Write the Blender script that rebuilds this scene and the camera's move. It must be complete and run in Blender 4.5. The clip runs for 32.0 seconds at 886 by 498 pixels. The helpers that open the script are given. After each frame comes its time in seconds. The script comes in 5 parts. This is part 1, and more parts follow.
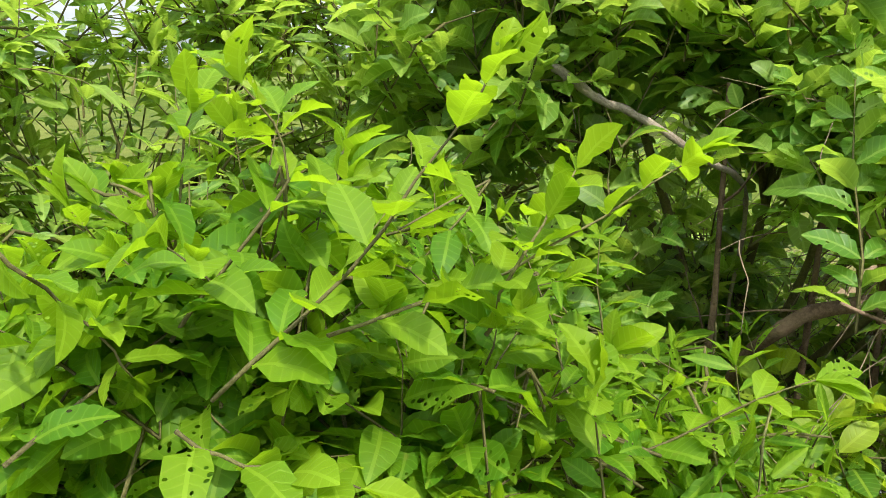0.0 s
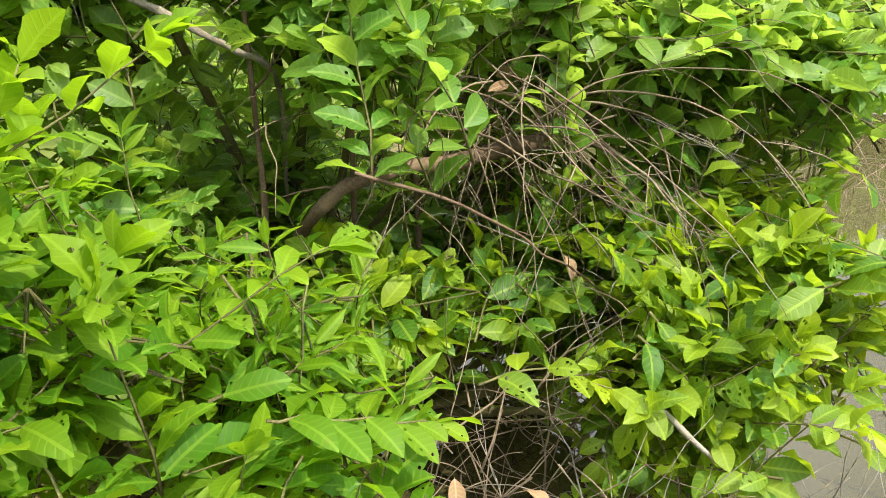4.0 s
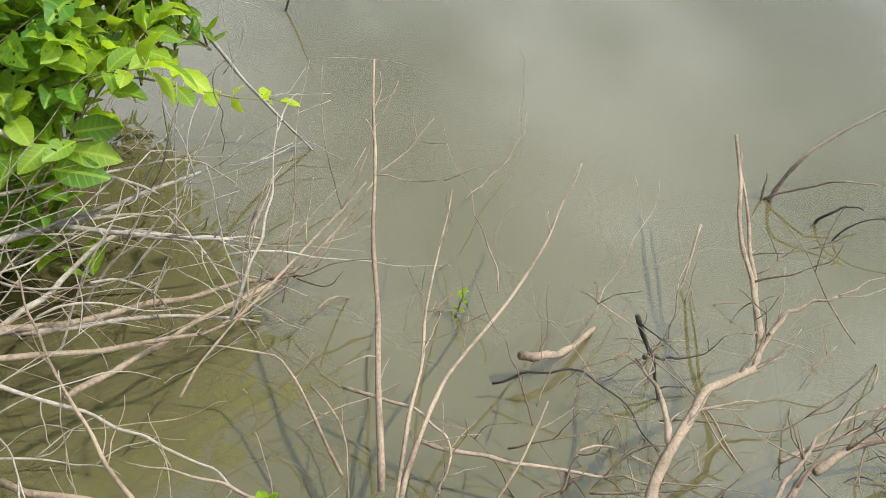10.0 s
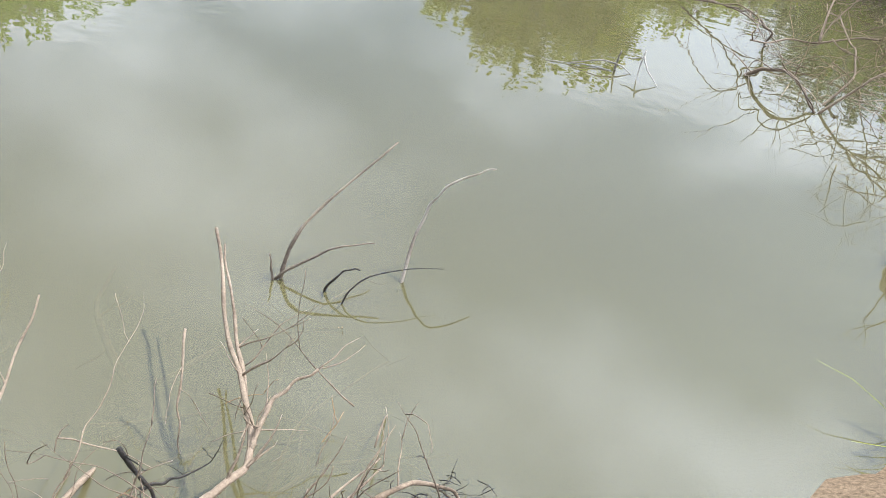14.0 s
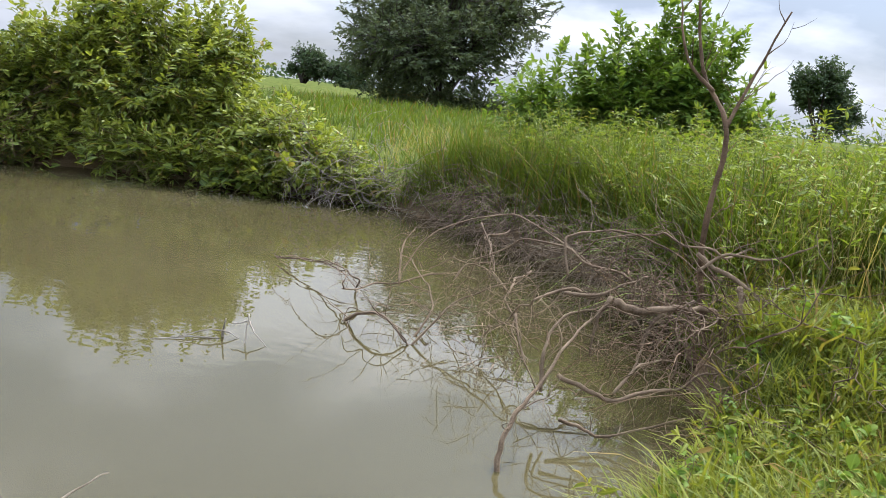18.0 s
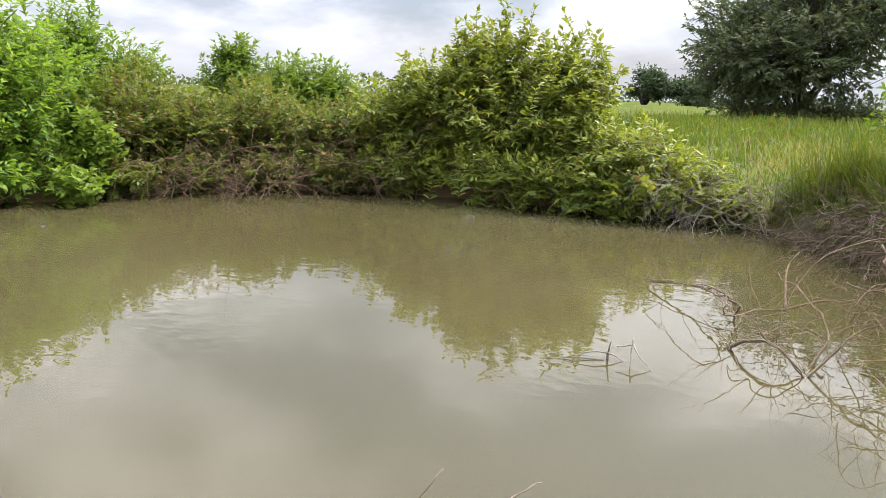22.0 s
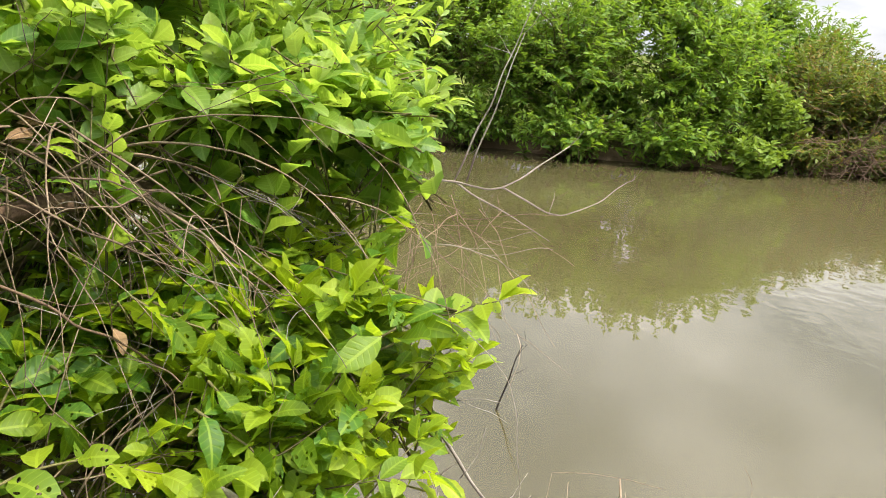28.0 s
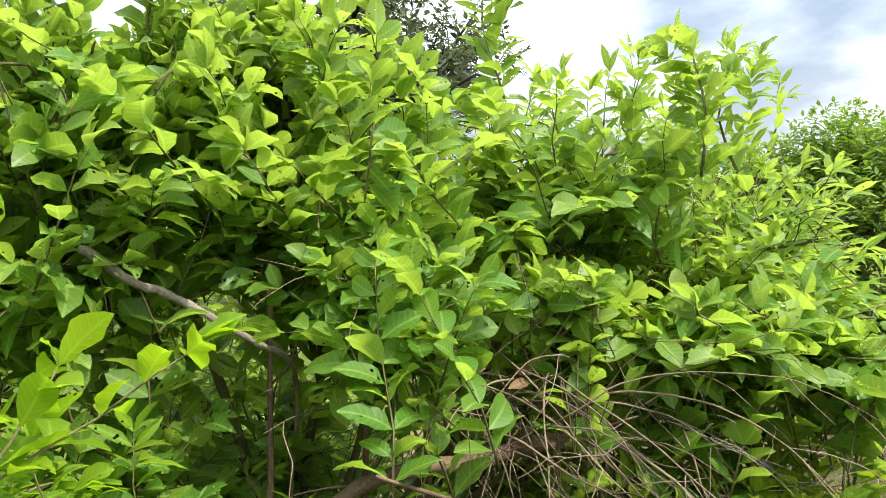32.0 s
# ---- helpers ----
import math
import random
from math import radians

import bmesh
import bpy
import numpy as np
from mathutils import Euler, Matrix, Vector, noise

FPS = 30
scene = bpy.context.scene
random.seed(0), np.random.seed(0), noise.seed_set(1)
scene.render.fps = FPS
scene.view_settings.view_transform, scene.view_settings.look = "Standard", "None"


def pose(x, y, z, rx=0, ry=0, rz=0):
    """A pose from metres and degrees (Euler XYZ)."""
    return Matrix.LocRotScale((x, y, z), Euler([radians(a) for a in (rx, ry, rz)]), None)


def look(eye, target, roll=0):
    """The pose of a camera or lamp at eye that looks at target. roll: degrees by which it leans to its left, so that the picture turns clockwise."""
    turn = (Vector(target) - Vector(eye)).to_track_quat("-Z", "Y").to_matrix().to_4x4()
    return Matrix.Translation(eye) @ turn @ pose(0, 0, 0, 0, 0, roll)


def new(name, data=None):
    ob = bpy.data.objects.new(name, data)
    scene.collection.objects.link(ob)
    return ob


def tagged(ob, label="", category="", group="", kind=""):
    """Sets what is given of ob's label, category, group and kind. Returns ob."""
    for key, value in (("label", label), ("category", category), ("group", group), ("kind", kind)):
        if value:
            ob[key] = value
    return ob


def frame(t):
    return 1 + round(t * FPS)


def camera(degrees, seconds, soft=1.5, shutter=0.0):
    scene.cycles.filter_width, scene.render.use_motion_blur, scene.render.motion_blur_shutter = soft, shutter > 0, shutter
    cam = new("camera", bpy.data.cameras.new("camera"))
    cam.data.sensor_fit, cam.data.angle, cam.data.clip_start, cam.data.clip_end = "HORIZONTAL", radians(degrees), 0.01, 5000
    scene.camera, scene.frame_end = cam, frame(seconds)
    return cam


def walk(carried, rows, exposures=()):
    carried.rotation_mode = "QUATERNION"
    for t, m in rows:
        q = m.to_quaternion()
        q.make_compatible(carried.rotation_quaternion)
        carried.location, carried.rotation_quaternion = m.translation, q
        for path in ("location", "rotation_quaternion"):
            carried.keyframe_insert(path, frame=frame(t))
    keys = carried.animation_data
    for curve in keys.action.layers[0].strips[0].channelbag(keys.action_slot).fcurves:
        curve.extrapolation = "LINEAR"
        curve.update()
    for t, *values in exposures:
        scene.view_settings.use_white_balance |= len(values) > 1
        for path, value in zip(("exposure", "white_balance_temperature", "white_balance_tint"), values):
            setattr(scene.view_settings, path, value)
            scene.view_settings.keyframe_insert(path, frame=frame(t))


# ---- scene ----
cam = camera(57.21, 32.0, soft=0.8)
# seconds, x, y, z, yaw to the left of +y, pitch, roll
PATH = [
    (0, -0.016, -0.847, 1.835, 128.44, -13.31, -1.26),
    (0.5, -0.027, -0.827, 1.839, 124.45, -13.06, -2.28),
    (1, -0.055, -0.807, 1.828, 120.88, -14.64, -2.22),
    (1.5, -0.076, -0.797, 1.807, 116.76, -17.35, -1.73),
    (2, -0.083, -0.765, 1.799, 113.14, -19.38, -1.69),
    (2.5, -0.091, -0.729, 1.794, 109.64, -20.54, -1.56),
    (3, -0.091, -0.702, 1.802, 106.61, -20.76, -1.62),
    (3.5, -0.097, -0.689, 1.807, 104.04, -20.92, -1.84),
    (5.5, -0.112, -0.575, 1.787, 92.62, -21.20, -3.44),
    (6, -0.115, -0.549, 1.785, 90.24, -21.48, -3.87),
    (6.5, -0.121, -0.514, 1.790, 87.25, -22.19, -3.65),
    (7, -0.122, -0.489, 1.786, 84.22, -22.96, -2.70),
    (7.5, -0.133, -0.475, 1.783, 82.51, -23.58, -1.92),
    (8, -0.149, -0.435, 1.768, 79.33, -25.09, -0.55),
    (8.5, -0.176, -0.374, 1.704, 72.80, -27.98, 2.09),
    (9, -0.179, -0.338, 1.652, 66.83, -31.11, 3.78),
    (9.5, -0.182, -0.281, 1.598, 62.72, -36.07, 4.69),
    (10, -0.177, -0.259, 1.557, 59.67, -39.58, 5.59),
    (10.5, -0.176, -0.255, 1.515, 59.61, -42.31, 4.79),
    (11, -0.184, -0.256, 1.499, 59.63, -43.92, 4.53),
    (11.5, -0.178, -0.186, 1.521, 59.44, -43.16, 4.11),
    (12, -0.153, -0.127, 1.557, 52.74, -40.89, 6.26),
    (12.5, -0.122, -0.077, 1.556, 47.72, -38.00, 6.32),
    (13, -0.091, -0.011, 1.589, 42.03, -35.47, 7.79),
    (13.5, -0.039, 0.062, 1.612, 36.55, -33.25, 8.45),
    (14, 0.021, 0.130, 1.619, 30.47, -31.09, 8.84),
    (14.5, 0.048, 0.204, 1.583, 25.16, -28.89, 8.32),
    (15, 0.082, 0.239, 1.599, 21.02, -26.91, 8.67),
    (15.5, 0.136, 0.288, 1.656, 16.15, -22.82, 7.99),
    (17.5, 0.112, 0.096, 1.745, 5.70, -11.34, 7.68),
    (18, 0.092, 0.075, 1.760, 5.89, -10.60, 6.70),
    (18.5, 0.054, 0.059, 1.754, 6.38, -10.55, 5.65),
    (19, 0.011, 0.030, 1.753, 9.18, -10.80, 4.89),
    (19.5, -0.017, 0.007, 1.756, 13.48, -11.15, 3.92),
    (20, -0.045, -0.005, 1.754, 16.93, -11.34, 3.32),
    (20.5, -0.081, -0.009, 1.750, 20.02, -11.57, 3.14),
    (21, -0.111, -0.008, 1.757, 23.38, -10.89, 2.60),
    (21.5, -0.141, -0.044, 1.761, 26.84, -10.78, 2.46),
    (22, -0.179, -0.084, 1.759, 29.88, -10.81, 2.08),
    (22.5, -0.207, -0.164, 1.763, 33.40, -10.92, 2.39),
    (23, -0.234, -0.182, 1.748, 37.10, -10.93, 2.52),
    (23.5, -0.258, -0.195, 1.734, 41.00, -10.97, 2.54),
    (24, -0.268, -0.201, 1.731, 43.91, -10.89, 2.78),
    (24.5, -0.210, -0.232, 1.734, 47.79, -10.99, 2.57),
    (25, -0.222, -0.238, 1.708, 50.76, -10.86, 2.91),
    (25.5, -0.238, -0.282, 1.680, 54.56, -11.01, 3.42),
    (27.5, -0.263, -0.425, 1.655, 67.92, -13.94, 3.08),
    (28, -0.254, -0.508, 1.660, 73.38, -14.17, 3.15),
    (28.5, -0.232, -0.559, 1.662, 78.97, -14.28, 2.22),
    (29, -0.205, -0.596, 1.678, 84.88, -14.61, 1.11),
    (29.5, -0.181, -0.614, 1.675, 88.32, -15.77, -0.11),
    (30, -0.187, -0.652, 1.682, 92.40, -15.95, -1.79),
    (30.5, -0.159, -0.681, 1.746, 95.77, -13.05, -2.93),
    (31, -0.165, -0.703, 1.758, 98.20, -8.47, -3.05),
    (31.5, -0.142, -0.731, 1.818, 99.88, -4.25, -1.48),
    (32, -0.141, -0.754, 1.841, 100.23, -1.41, -0.59),
]
EXPOSURES = [(0, 0.50, 6450, 8), (3, 0.72, 6500, 9), (6, 0.54, 6450, 9), (9, 0.28, 6100, 8), (11, 0.40, 5850, 9), (13, 0.62, 5600, 11), (15, 0.62, 5600, 12), (17.5, 0.28, 5950, 15), (18, 0.22, 5950, 15), (19, -0.18, 6050, 16), (20, -0.28, 6250, 17), (21, 0.18, 6350, 17), (23, 0.48, 6400, 16), (25, 0.46, 6550, 16), (28, 0.56, 6700, 14), (30, 0.60, 6600, 13), (32, 0.48, 6300, 11)]
walk(cam, [(t, pose(x, y, z, 90 + p, 0, a) @ pose(0, 0, 0, 0, 0, r)) for t, x, y, z, a, p, r in PATH], EXPOSURES)

# ---- world, sun, exposure ----
SUN_AZ, SUN_EL = -25.0, 54.0
world = bpy.data.worlds.new("sky")
scene.world = world
world.use_nodes = True
wn, wl = world.node_tree.nodes, world.node_tree.links
wn.clear()


def wnode(kind, **values):
    n = wn.new(kind)
    for k, v in values.items():
        if k in n.inputs:
            n.inputs[k].default_value = v
    return n


sky = wn.new("ShaderNodeTexSky")
sky.sky_type, sky.sun_disc = "NISHITA", False
sky.sun_elevation, sky.sun_rotation = radians(SUN_EL), radians(-SUN_AZ)
sky.air_density, sky.dust_density = 1.0, 1.5
geo = wn.new("ShaderNodeTexCoord")
sep = wn.new("ShaderNodeSeparateXYZ")
wl.new(geo.outputs["Generated"], sep.inputs[0])
up = wnode("ShaderNodeMath")
up.operation = "MAXIMUM"
up.inputs[1].default_value = 0.0
wl.new(sep.outputs["Z"], up.inputs[0])
lift = wn.new("ShaderNodeMath")
lift.operation = "ADD"
lift.inputs[1].default_value = 0.32
wl.new(up.outputs[0], lift.inputs[0])
flat = wn.new("ShaderNodeVectorMath")
flat.operation = "DIVIDE"
comb = wn.new("ShaderNodeCombineXYZ")
for k in "XYZ":
    wl.new(lift.outputs[0], comb.inputs[k])
wl.new(geo.outputs["Generated"], flat.inputs[0])
drift = wn.new("ShaderNodeVectorMath")
drift.operation = "ADD"
drift.inputs[1].default_value = (3.7, 1.9, 0.0)
wl.new(flat.outputs[0], drift.inputs[0])
wl.new(comb.outputs[0], flat.inputs[1])
cloud = wnode("ShaderNodeTexNoise", Scale=0.9, Detail=7.0, Roughness=0.55, Distortion=0.25)
wl.new(drift.outputs[0], cloud.inputs["Vector"])
cover = wn.new("ShaderNodeValToRGB")
cover.color_ramp.elements[0].position, cover.color_ramp.elements[1].position = 0.36, 0.50
cover.color_ramp.elements[0].color = (0.50, 0.50, 0.50, 1)
wl.new(cloud.outputs["Fac"], cover.inputs["Fac"])
body = wnode("ShaderNodeTexNoise", Scale=1.8, Detail=7.0, Roughness=0.5)
wl.new(drift.outputs[0], body.inputs["Vector"])
shade = wn.new("ShaderNodeValToRGB")
shade.color_ramp.elements[0].position, shade.color_ramp.elements[1].position = 0.42, 0.59
shade.color_ramp.elements[0].color = (4.8, 5.6, 6.5, 1)
shade.color_ramp.elements[1].color = (12.6, 13.0, 13.3, 1)
wl.new(body.outputs["Fac"], shade.inputs["Fac"])
mixs = wn.new("ShaderNodeMix")
mixs.data_type = "RGBA"
wl.new(cover.outputs["Color"], mixs.inputs[0])
wl.new(sky.outputs[0], mixs.inputs[6])
# haze whitens the clouds towards the horizon
thick = wn.new("ShaderNodeMath")
thick.operation = "SUBTRACT"
thick.inputs[0].default_value = 1.0
wl.new(up.outputs[0], thick.inputs[1])
veil = wn.new("ShaderNodeMath")
veil.operation = "POWER"
veil.inputs[1].default_value = 14.0
wl.new(thick.outputs[0], veil.inputs[0])
haze = wn.new("ShaderNodeMix")
haze.data_type = "RGBA"
haze.inputs[7].default_value = (10.2, 10.7, 11.2, 1)
wl.new(veil.outputs[0], haze.inputs[0])
wl.new(shade.outputs["Color"], haze.inputs[6])
wl.new(haze.outputs[2], mixs.inputs[7])
bg = wn.new("ShaderNodeBackground")
bg.inputs["Strength"].default_value = 0.098
# an overcast sky is brightest overhead
over = wn.new("ShaderNodeMath")
over.operation = "MULTIPLY_ADD"
over.inputs[1].default_value, over.inputs[2].default_value = 2.0, 0.50
high = wn.new("ShaderNodeMath")
high.operation = "POWER"
high.inputs[1].default_value = 0.8
wl.new(up.outputs[0], high.inputs[0])
wl.new(high.outputs[0], over.inputs[0])
# cloud round the sun scatters its light forward
toward = Vector((-math.sin(radians(SUN_AZ)), math.cos(radians(SUN_AZ)), math.tan(radians(SUN_EL)))).normalized()
facing = wn.new("ShaderNodeVectorMath")
facing.operation = "DOT_PRODUCT"
facing.inputs[1].default_value = toward
wl.new(geo.outputs["Generated"], facing.inputs[0])
lit = wn.new("ShaderNodeMath")
lit.operation = "MAXIMUM"
lit.inputs[1].default_value = 0.0
wl.new(facing.outputs["Value"], lit.inputs[0])
ring = wn.new("ShaderNodeMath")
ring.operation = "POWER"
ring.inputs[1].default_value = 6.0
wl.new(lit.outputs[0], ring.inputs[0])
aureole = wn.new("ShaderNodeMath")
aureole.operation = "MULTIPLY_ADD"
aureole.inputs[1].default_value, aureole.inputs[2].default_value = 0.8, 1.0
wl.new(ring.outputs[0], aureole.inputs[0])
bright = wn.new("ShaderNodeMath")
bright.operation = "MULTIPLY"
wl.new(over.outputs[0], bright.inputs[0])
wl.new(aureole.outputs[0], bright.inputs[1])
dome = wn.new("ShaderNodeVectorMath")
dome.operation = "SCALE"
wl.new(mixs.outputs[2], dome.inputs[0])
wl.new(bright.outputs[0], dome.inputs["Scale"])
wl.new(dome.outputs[0], bg.inputs["Color"])
wout = wn.new("ShaderNodeOutputWorld")
wl.new(bg.outputs[0], wout.inputs[0])

sun_data = bpy.data.lights.new("sun", "SUN")
sun_data.energy, sun_data.angle, sun_data.color = 4.5, radians(1.0), (1.0, 0.94, 0.83)
sun = new("sun", sun_data)
sx, sy, sz = -math.sin(radians(SUN_AZ)), math.cos(radians(SUN_AZ)), math.tan(radians(SUN_EL))
sun.matrix_world = look((sx * 30, sy * 30, sz * 30), (0, 0, 0))


# ---- materials ----
class Mat:
    """A node material with short helpers."""

    def __init__(self, name):
        self.m = bpy.data.materials.new(name)
        self.m.use_nodes = True
        self.n, self.l = self.m.node_tree.nodes, self.m.node_tree.links
        self.n.clear()
        self.out = self.n.new("ShaderNodeOutputMaterial")

    def add(self, kind, **values):
        n = self.n.new(kind)
        for k, v in values.items():
            if k == "op":
                n.operation = v
            elif k in n.inputs:
                if isinstance(v, bpy.types.NodeSocket):
                    self.l.new(v, n.inputs[k])
                else:
                    n.inputs[k].default_value = v
        return n

    def math(self, op, a, b=0.0):
        n = self.n.new("ShaderNodeMath")
        n.operation = op
        for i, v in enumerate((a, b)):
            if isinstance(v, bpy.types.NodeSocket):
                self.l.new(v, n.inputs[i])
            else:
                n.inputs[i].default_value = v
        return n.outputs[0]

    def ramp(self, fac, *stops):
        n = self.n.new("ShaderNodeValToRGB")
        while len(n.color_ramp.elements) < len(stops):
            n.color_ramp.elements.new(0.5)
        for e, (p, c) in zip(n.color_ramp.elements, stops):
            e.position, e.color = p, (*c, 1)
        self.l.new(fac, n.inputs[0])
        return n.outputs[0]

    def mix(self, fac, a, b, blend="MIX"):
        n = self.n.new("ShaderNodeMix")
        n.data_type, n.blend_type = "RGBA", blend
        for i, v in ((0, fac), (6, a), (7, b)):
            if isinstance(v, bpy.types.NodeSocket):
                self.l.new(v, n.inputs[i])
            else:
                n.inputs[i].default_value = (*v, 1) if isinstance(v, tuple) else v
        return n.outputs[2]

    def noise(self, scale, detail=4.0, vector=None, rough=0.55):
        n = self.add("ShaderNodeTexNoise", Scale=scale, Detail=detail, Roughness=rough)
        if vector is not None:
            self.l.new(vector, n.inputs["Vector"])
        return n.outputs["Fac"]

    def bump(self, height, strength, distance):
        n = self.add("ShaderNodeBump", Strength=strength, Distance=distance)
        self.l.new(height, n.inputs["Height"])
        return n.outputs[0]

    def done(self, shader):
        self.l.new(shader, self.out.inputs[0])
        return self.m


def leaf_material(name, old_shaded, young, spots=(0.25, 0.2, 0.05), glow=0.45, holes=0.0, gloss=0.5, brown=0.0, shine=0.22):
    """Thin leaves: green that runs from older, shaded leaves to young with each leaf's age, paler veins, light shining
    through.
    """
    k = Mat(name)
    geo_n = k.add("ShaderNodeNewGeometry")
    info = k.add("ShaderNodeObjectInfo")
    rnd = k.math("FRACT", k.math("ADD", geo_n.outputs["Random Per Island"], info.outputs["Random"]))
    age = k.n.new("ShaderNodeAttribute")
    age.attribute_name = "age"
    uv = k.n.new("ShaderNodeUVMap").outputs[0]
    sep_n = k.add("ShaderNodeSeparateXYZ")
    k.l.new(uv, sep_n.inputs[0])
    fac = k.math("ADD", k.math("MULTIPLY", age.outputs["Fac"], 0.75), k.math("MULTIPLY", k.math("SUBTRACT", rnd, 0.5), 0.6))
    col = k.ramp(fac, (0.0, old_shaded), (1.0, young))
    # side veins slant towards the tip; the midrib runs along the middle
    off = k.math("ABSOLUTE", k.math("SUBTRACT", sep_n.outputs["X"], 0.5))
    slant = k.math("SUBTRACT", k.math("MULTIPLY", sep_n.outputs["Y"], 8.0), k.math("MULTIPLY", off, 5.0))
    vein = k.math("POWER", k.math("ABSOLUTE", k.math("SUBTRACT", k.math("FRACT", slant), 0.5)), 6.0)
    vein = k.math("MULTIPLY", vein, 45.0)
    rib = k.math("LESS_THAN", off, 0.025)
    lines = k.math("MINIMUM", k.math("ADD", vein, rib), 1.0)
    col = k.mix(k.math("MULTIPLY", lines, 0.35), col, tuple(min(1, 1.6 * c + 0.03) for c in young))
    where = k.add("ShaderNodeTexCoord").outputs["Object"]
    blot = k.noise(38.0, 3.0, where)
    col = k.mix(k.ramp(blot, (0.62, (0, 0, 0)), (0.75, (0.5, 0.5, 0.5))), col, spots)
    if brown:
        dead = k.math("GREATER_THAN", rnd, 1.0 - brown)
        col = k.mix(k.math("MULTIPLY", dead, 0.8), col, (0.28, 0.15, 0.05))
    wavy = k.bump(k.math("SUBTRACT", k.math("MULTIPLY", blot, 0.5), lines), 0.35, 0.004)
    top = k.add("ShaderNodeBsdfPrincipled", Roughness=gloss)
    top.inputs["Specular IOR Level"].default_value = shine
    k.l.new(col, top.inputs["Base Color"])
    k.l.new(wavy, top.inputs["Normal"])
    thru = k.add("ShaderNodeBsdfTranslucent")
    k.l.new(k.mix(0.6, col, (min(1, young[0] * 1.5), min(1, young[1] * 1.5), young[2] * 0.7)), thru.inputs["Color"])
    both = k.n.new("ShaderNodeMixShader")
    both.inputs[0].default_value = glow
    k.l.new(top.outputs[0], both.inputs[1])
    k.l.new(thru.outputs[0], both.inputs[2])
    res = both.outputs[0]
    if holes:
        v = k.n.new("ShaderNodeTexVoronoi")
        v.inputs["Scale"].default_value = 6.5
        shift = k.add("ShaderNodeVectorMath", op="ADD")
        k.l.new(uv, shift.inputs[0])
        cmb = k.add("ShaderNodeCombineXYZ", X=k.math("MULTIPLY", rnd, 31.0), Y=k.math("MULTIPLY", rnd, 17.0))
        k.l.new(cmb.outputs[0], shift.inputs[1])
        k.l.new(shift.outputs[0], v.inputs["Vector"])
        size = k.math("MULTIPLY", k.math("GREATER_THAN", k.math("FRACT", k.math("MULTIPLY", rnd, 7.3)), 1.0 - holes), 0.24)
        cut = k.math("LESS_THAN", v.outputs["Distance"], size)
        clear = k.add("ShaderNodeBsdfTransparent")
        gap = k.n.new("ShaderNodeMixShader")
        k.l.new(cut, gap.inputs[0])
        k.l.new(res, gap.inputs[1])
        k.l.new(clear.outputs[0], gap.inputs[2])
        res = gap.outputs[0]
    return k.done(res)


def bark_material(name, dark, light, scale=30.0, rough=0.85, bump=0.5):
    k = Mat(name)
    where = k.add("ShaderNodeTexCoord").outputs["Object"]
    big, fine = k.noise(6.0, 3.0, where), k.noise(scale * 4, 6.0, where, 0.7)
    col = k.ramp(k.math("ADD", k.math("MULTIPLY", big, 0.6), k.math("MULTIPLY", fine, 0.5)), (0.42, dark), (0.66, light))
    geo_n = k.add("ShaderNodeNewGeometry")
    tint = k.math("MULTIPLY", geo_n.outputs["Random Per Island"], 0.5)
    col = k.mix(tint, col, tuple(c * 0.55 for c in dark))
    b = k.add("ShaderNodeBsdfPrincipled", Roughness=rough)
    b.inputs["Specular IOR Level"].default_value = 0.2
    k.l.new(col, b.inputs["Base Color"])
    k.l.new(k.bump(fine, bump + 0.3, 0.006), b.inputs["Normal"])
    return k.done(b.outputs[0])


LEAF_NEAR = leaf_material("leaf_bright", (0.080, 0.210, 0.020), (0.33, 0.43, 0.075), holes=0.45, glow=0.58, shine=0.45, gloss=0.42)
LEAF_SIDE = leaf_material("leaf_yellow_green", (0.070, 0.200, 0.010), (0.245, 0.365, 0.012), holes=0.40, glow=0.60, shine=0.24)
LEAF_LOW = leaf_material("leaf_mid_green", (0.052, 0.155, 0.016), (0.34, 0.43, 0.018), holes=0.45, glow=0.54, shine=0.34, gloss=0.46)
LEAF_WALL = leaf_material("leaf_far_bright", (0.044, 0.125, 0.015), (0.225, 0.335, 0.036), glow=0.46, shine=0.32)
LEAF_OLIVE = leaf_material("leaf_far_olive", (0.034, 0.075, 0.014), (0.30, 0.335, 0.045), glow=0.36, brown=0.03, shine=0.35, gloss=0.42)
LEAF_HEDGE = leaf_material("leaf_hedge", (0.046, 0.088, 0.016), (0.19, 0.235, 0.034), glow=0.34, brown=0.20)
LEAF_FRESH = leaf_material("leaf_fresh", (0.045, 0.108, 0.016), (0.20, 0.285, 0.035), glow=0.38)
LEAF_HERB = leaf_material("leaf_herb", (0.022, 0.070, 0.010), (0.24, 0.30, 0.03), glow=0.36, brown=0.06, shine=0.3)
LEAF_TREE = leaf_material("leaf_dark_tree", (0.045, 0.068, 0.030), (0.125, 0.15, 0.075), glow=0.28, gloss=0.6)
LEAF_FAR = leaf_material("leaf_distant", (0.040, 0.068, 0.032), (0.085, 0.125, 0.055), glow=0.2, gloss=0.7)
GRASS = leaf_material("grass_blade", (0.022, 0.056, 0.006), (0.155, 0.205, 0.014), glow=0.28, gloss=0.6, brown=0.10)
GRASS_EDGE = leaf_material("grass_sunny", (0.048, 0.085, 0.009), (0.25, 0.265, 0.026), glow=0.34, gloss=0.55, brown=0.08)
STRAW = leaf_material("grass_dry", (0.16, 0.17, 0.05), (0.40, 0.36, 0.14), glow=0.35, gloss=0.6, brown=0.25)
WOOD_GREY = bark_material("dead_wood_grey", (0.15, 0.125, 0.10), (0.46, 0.405, 0.33))
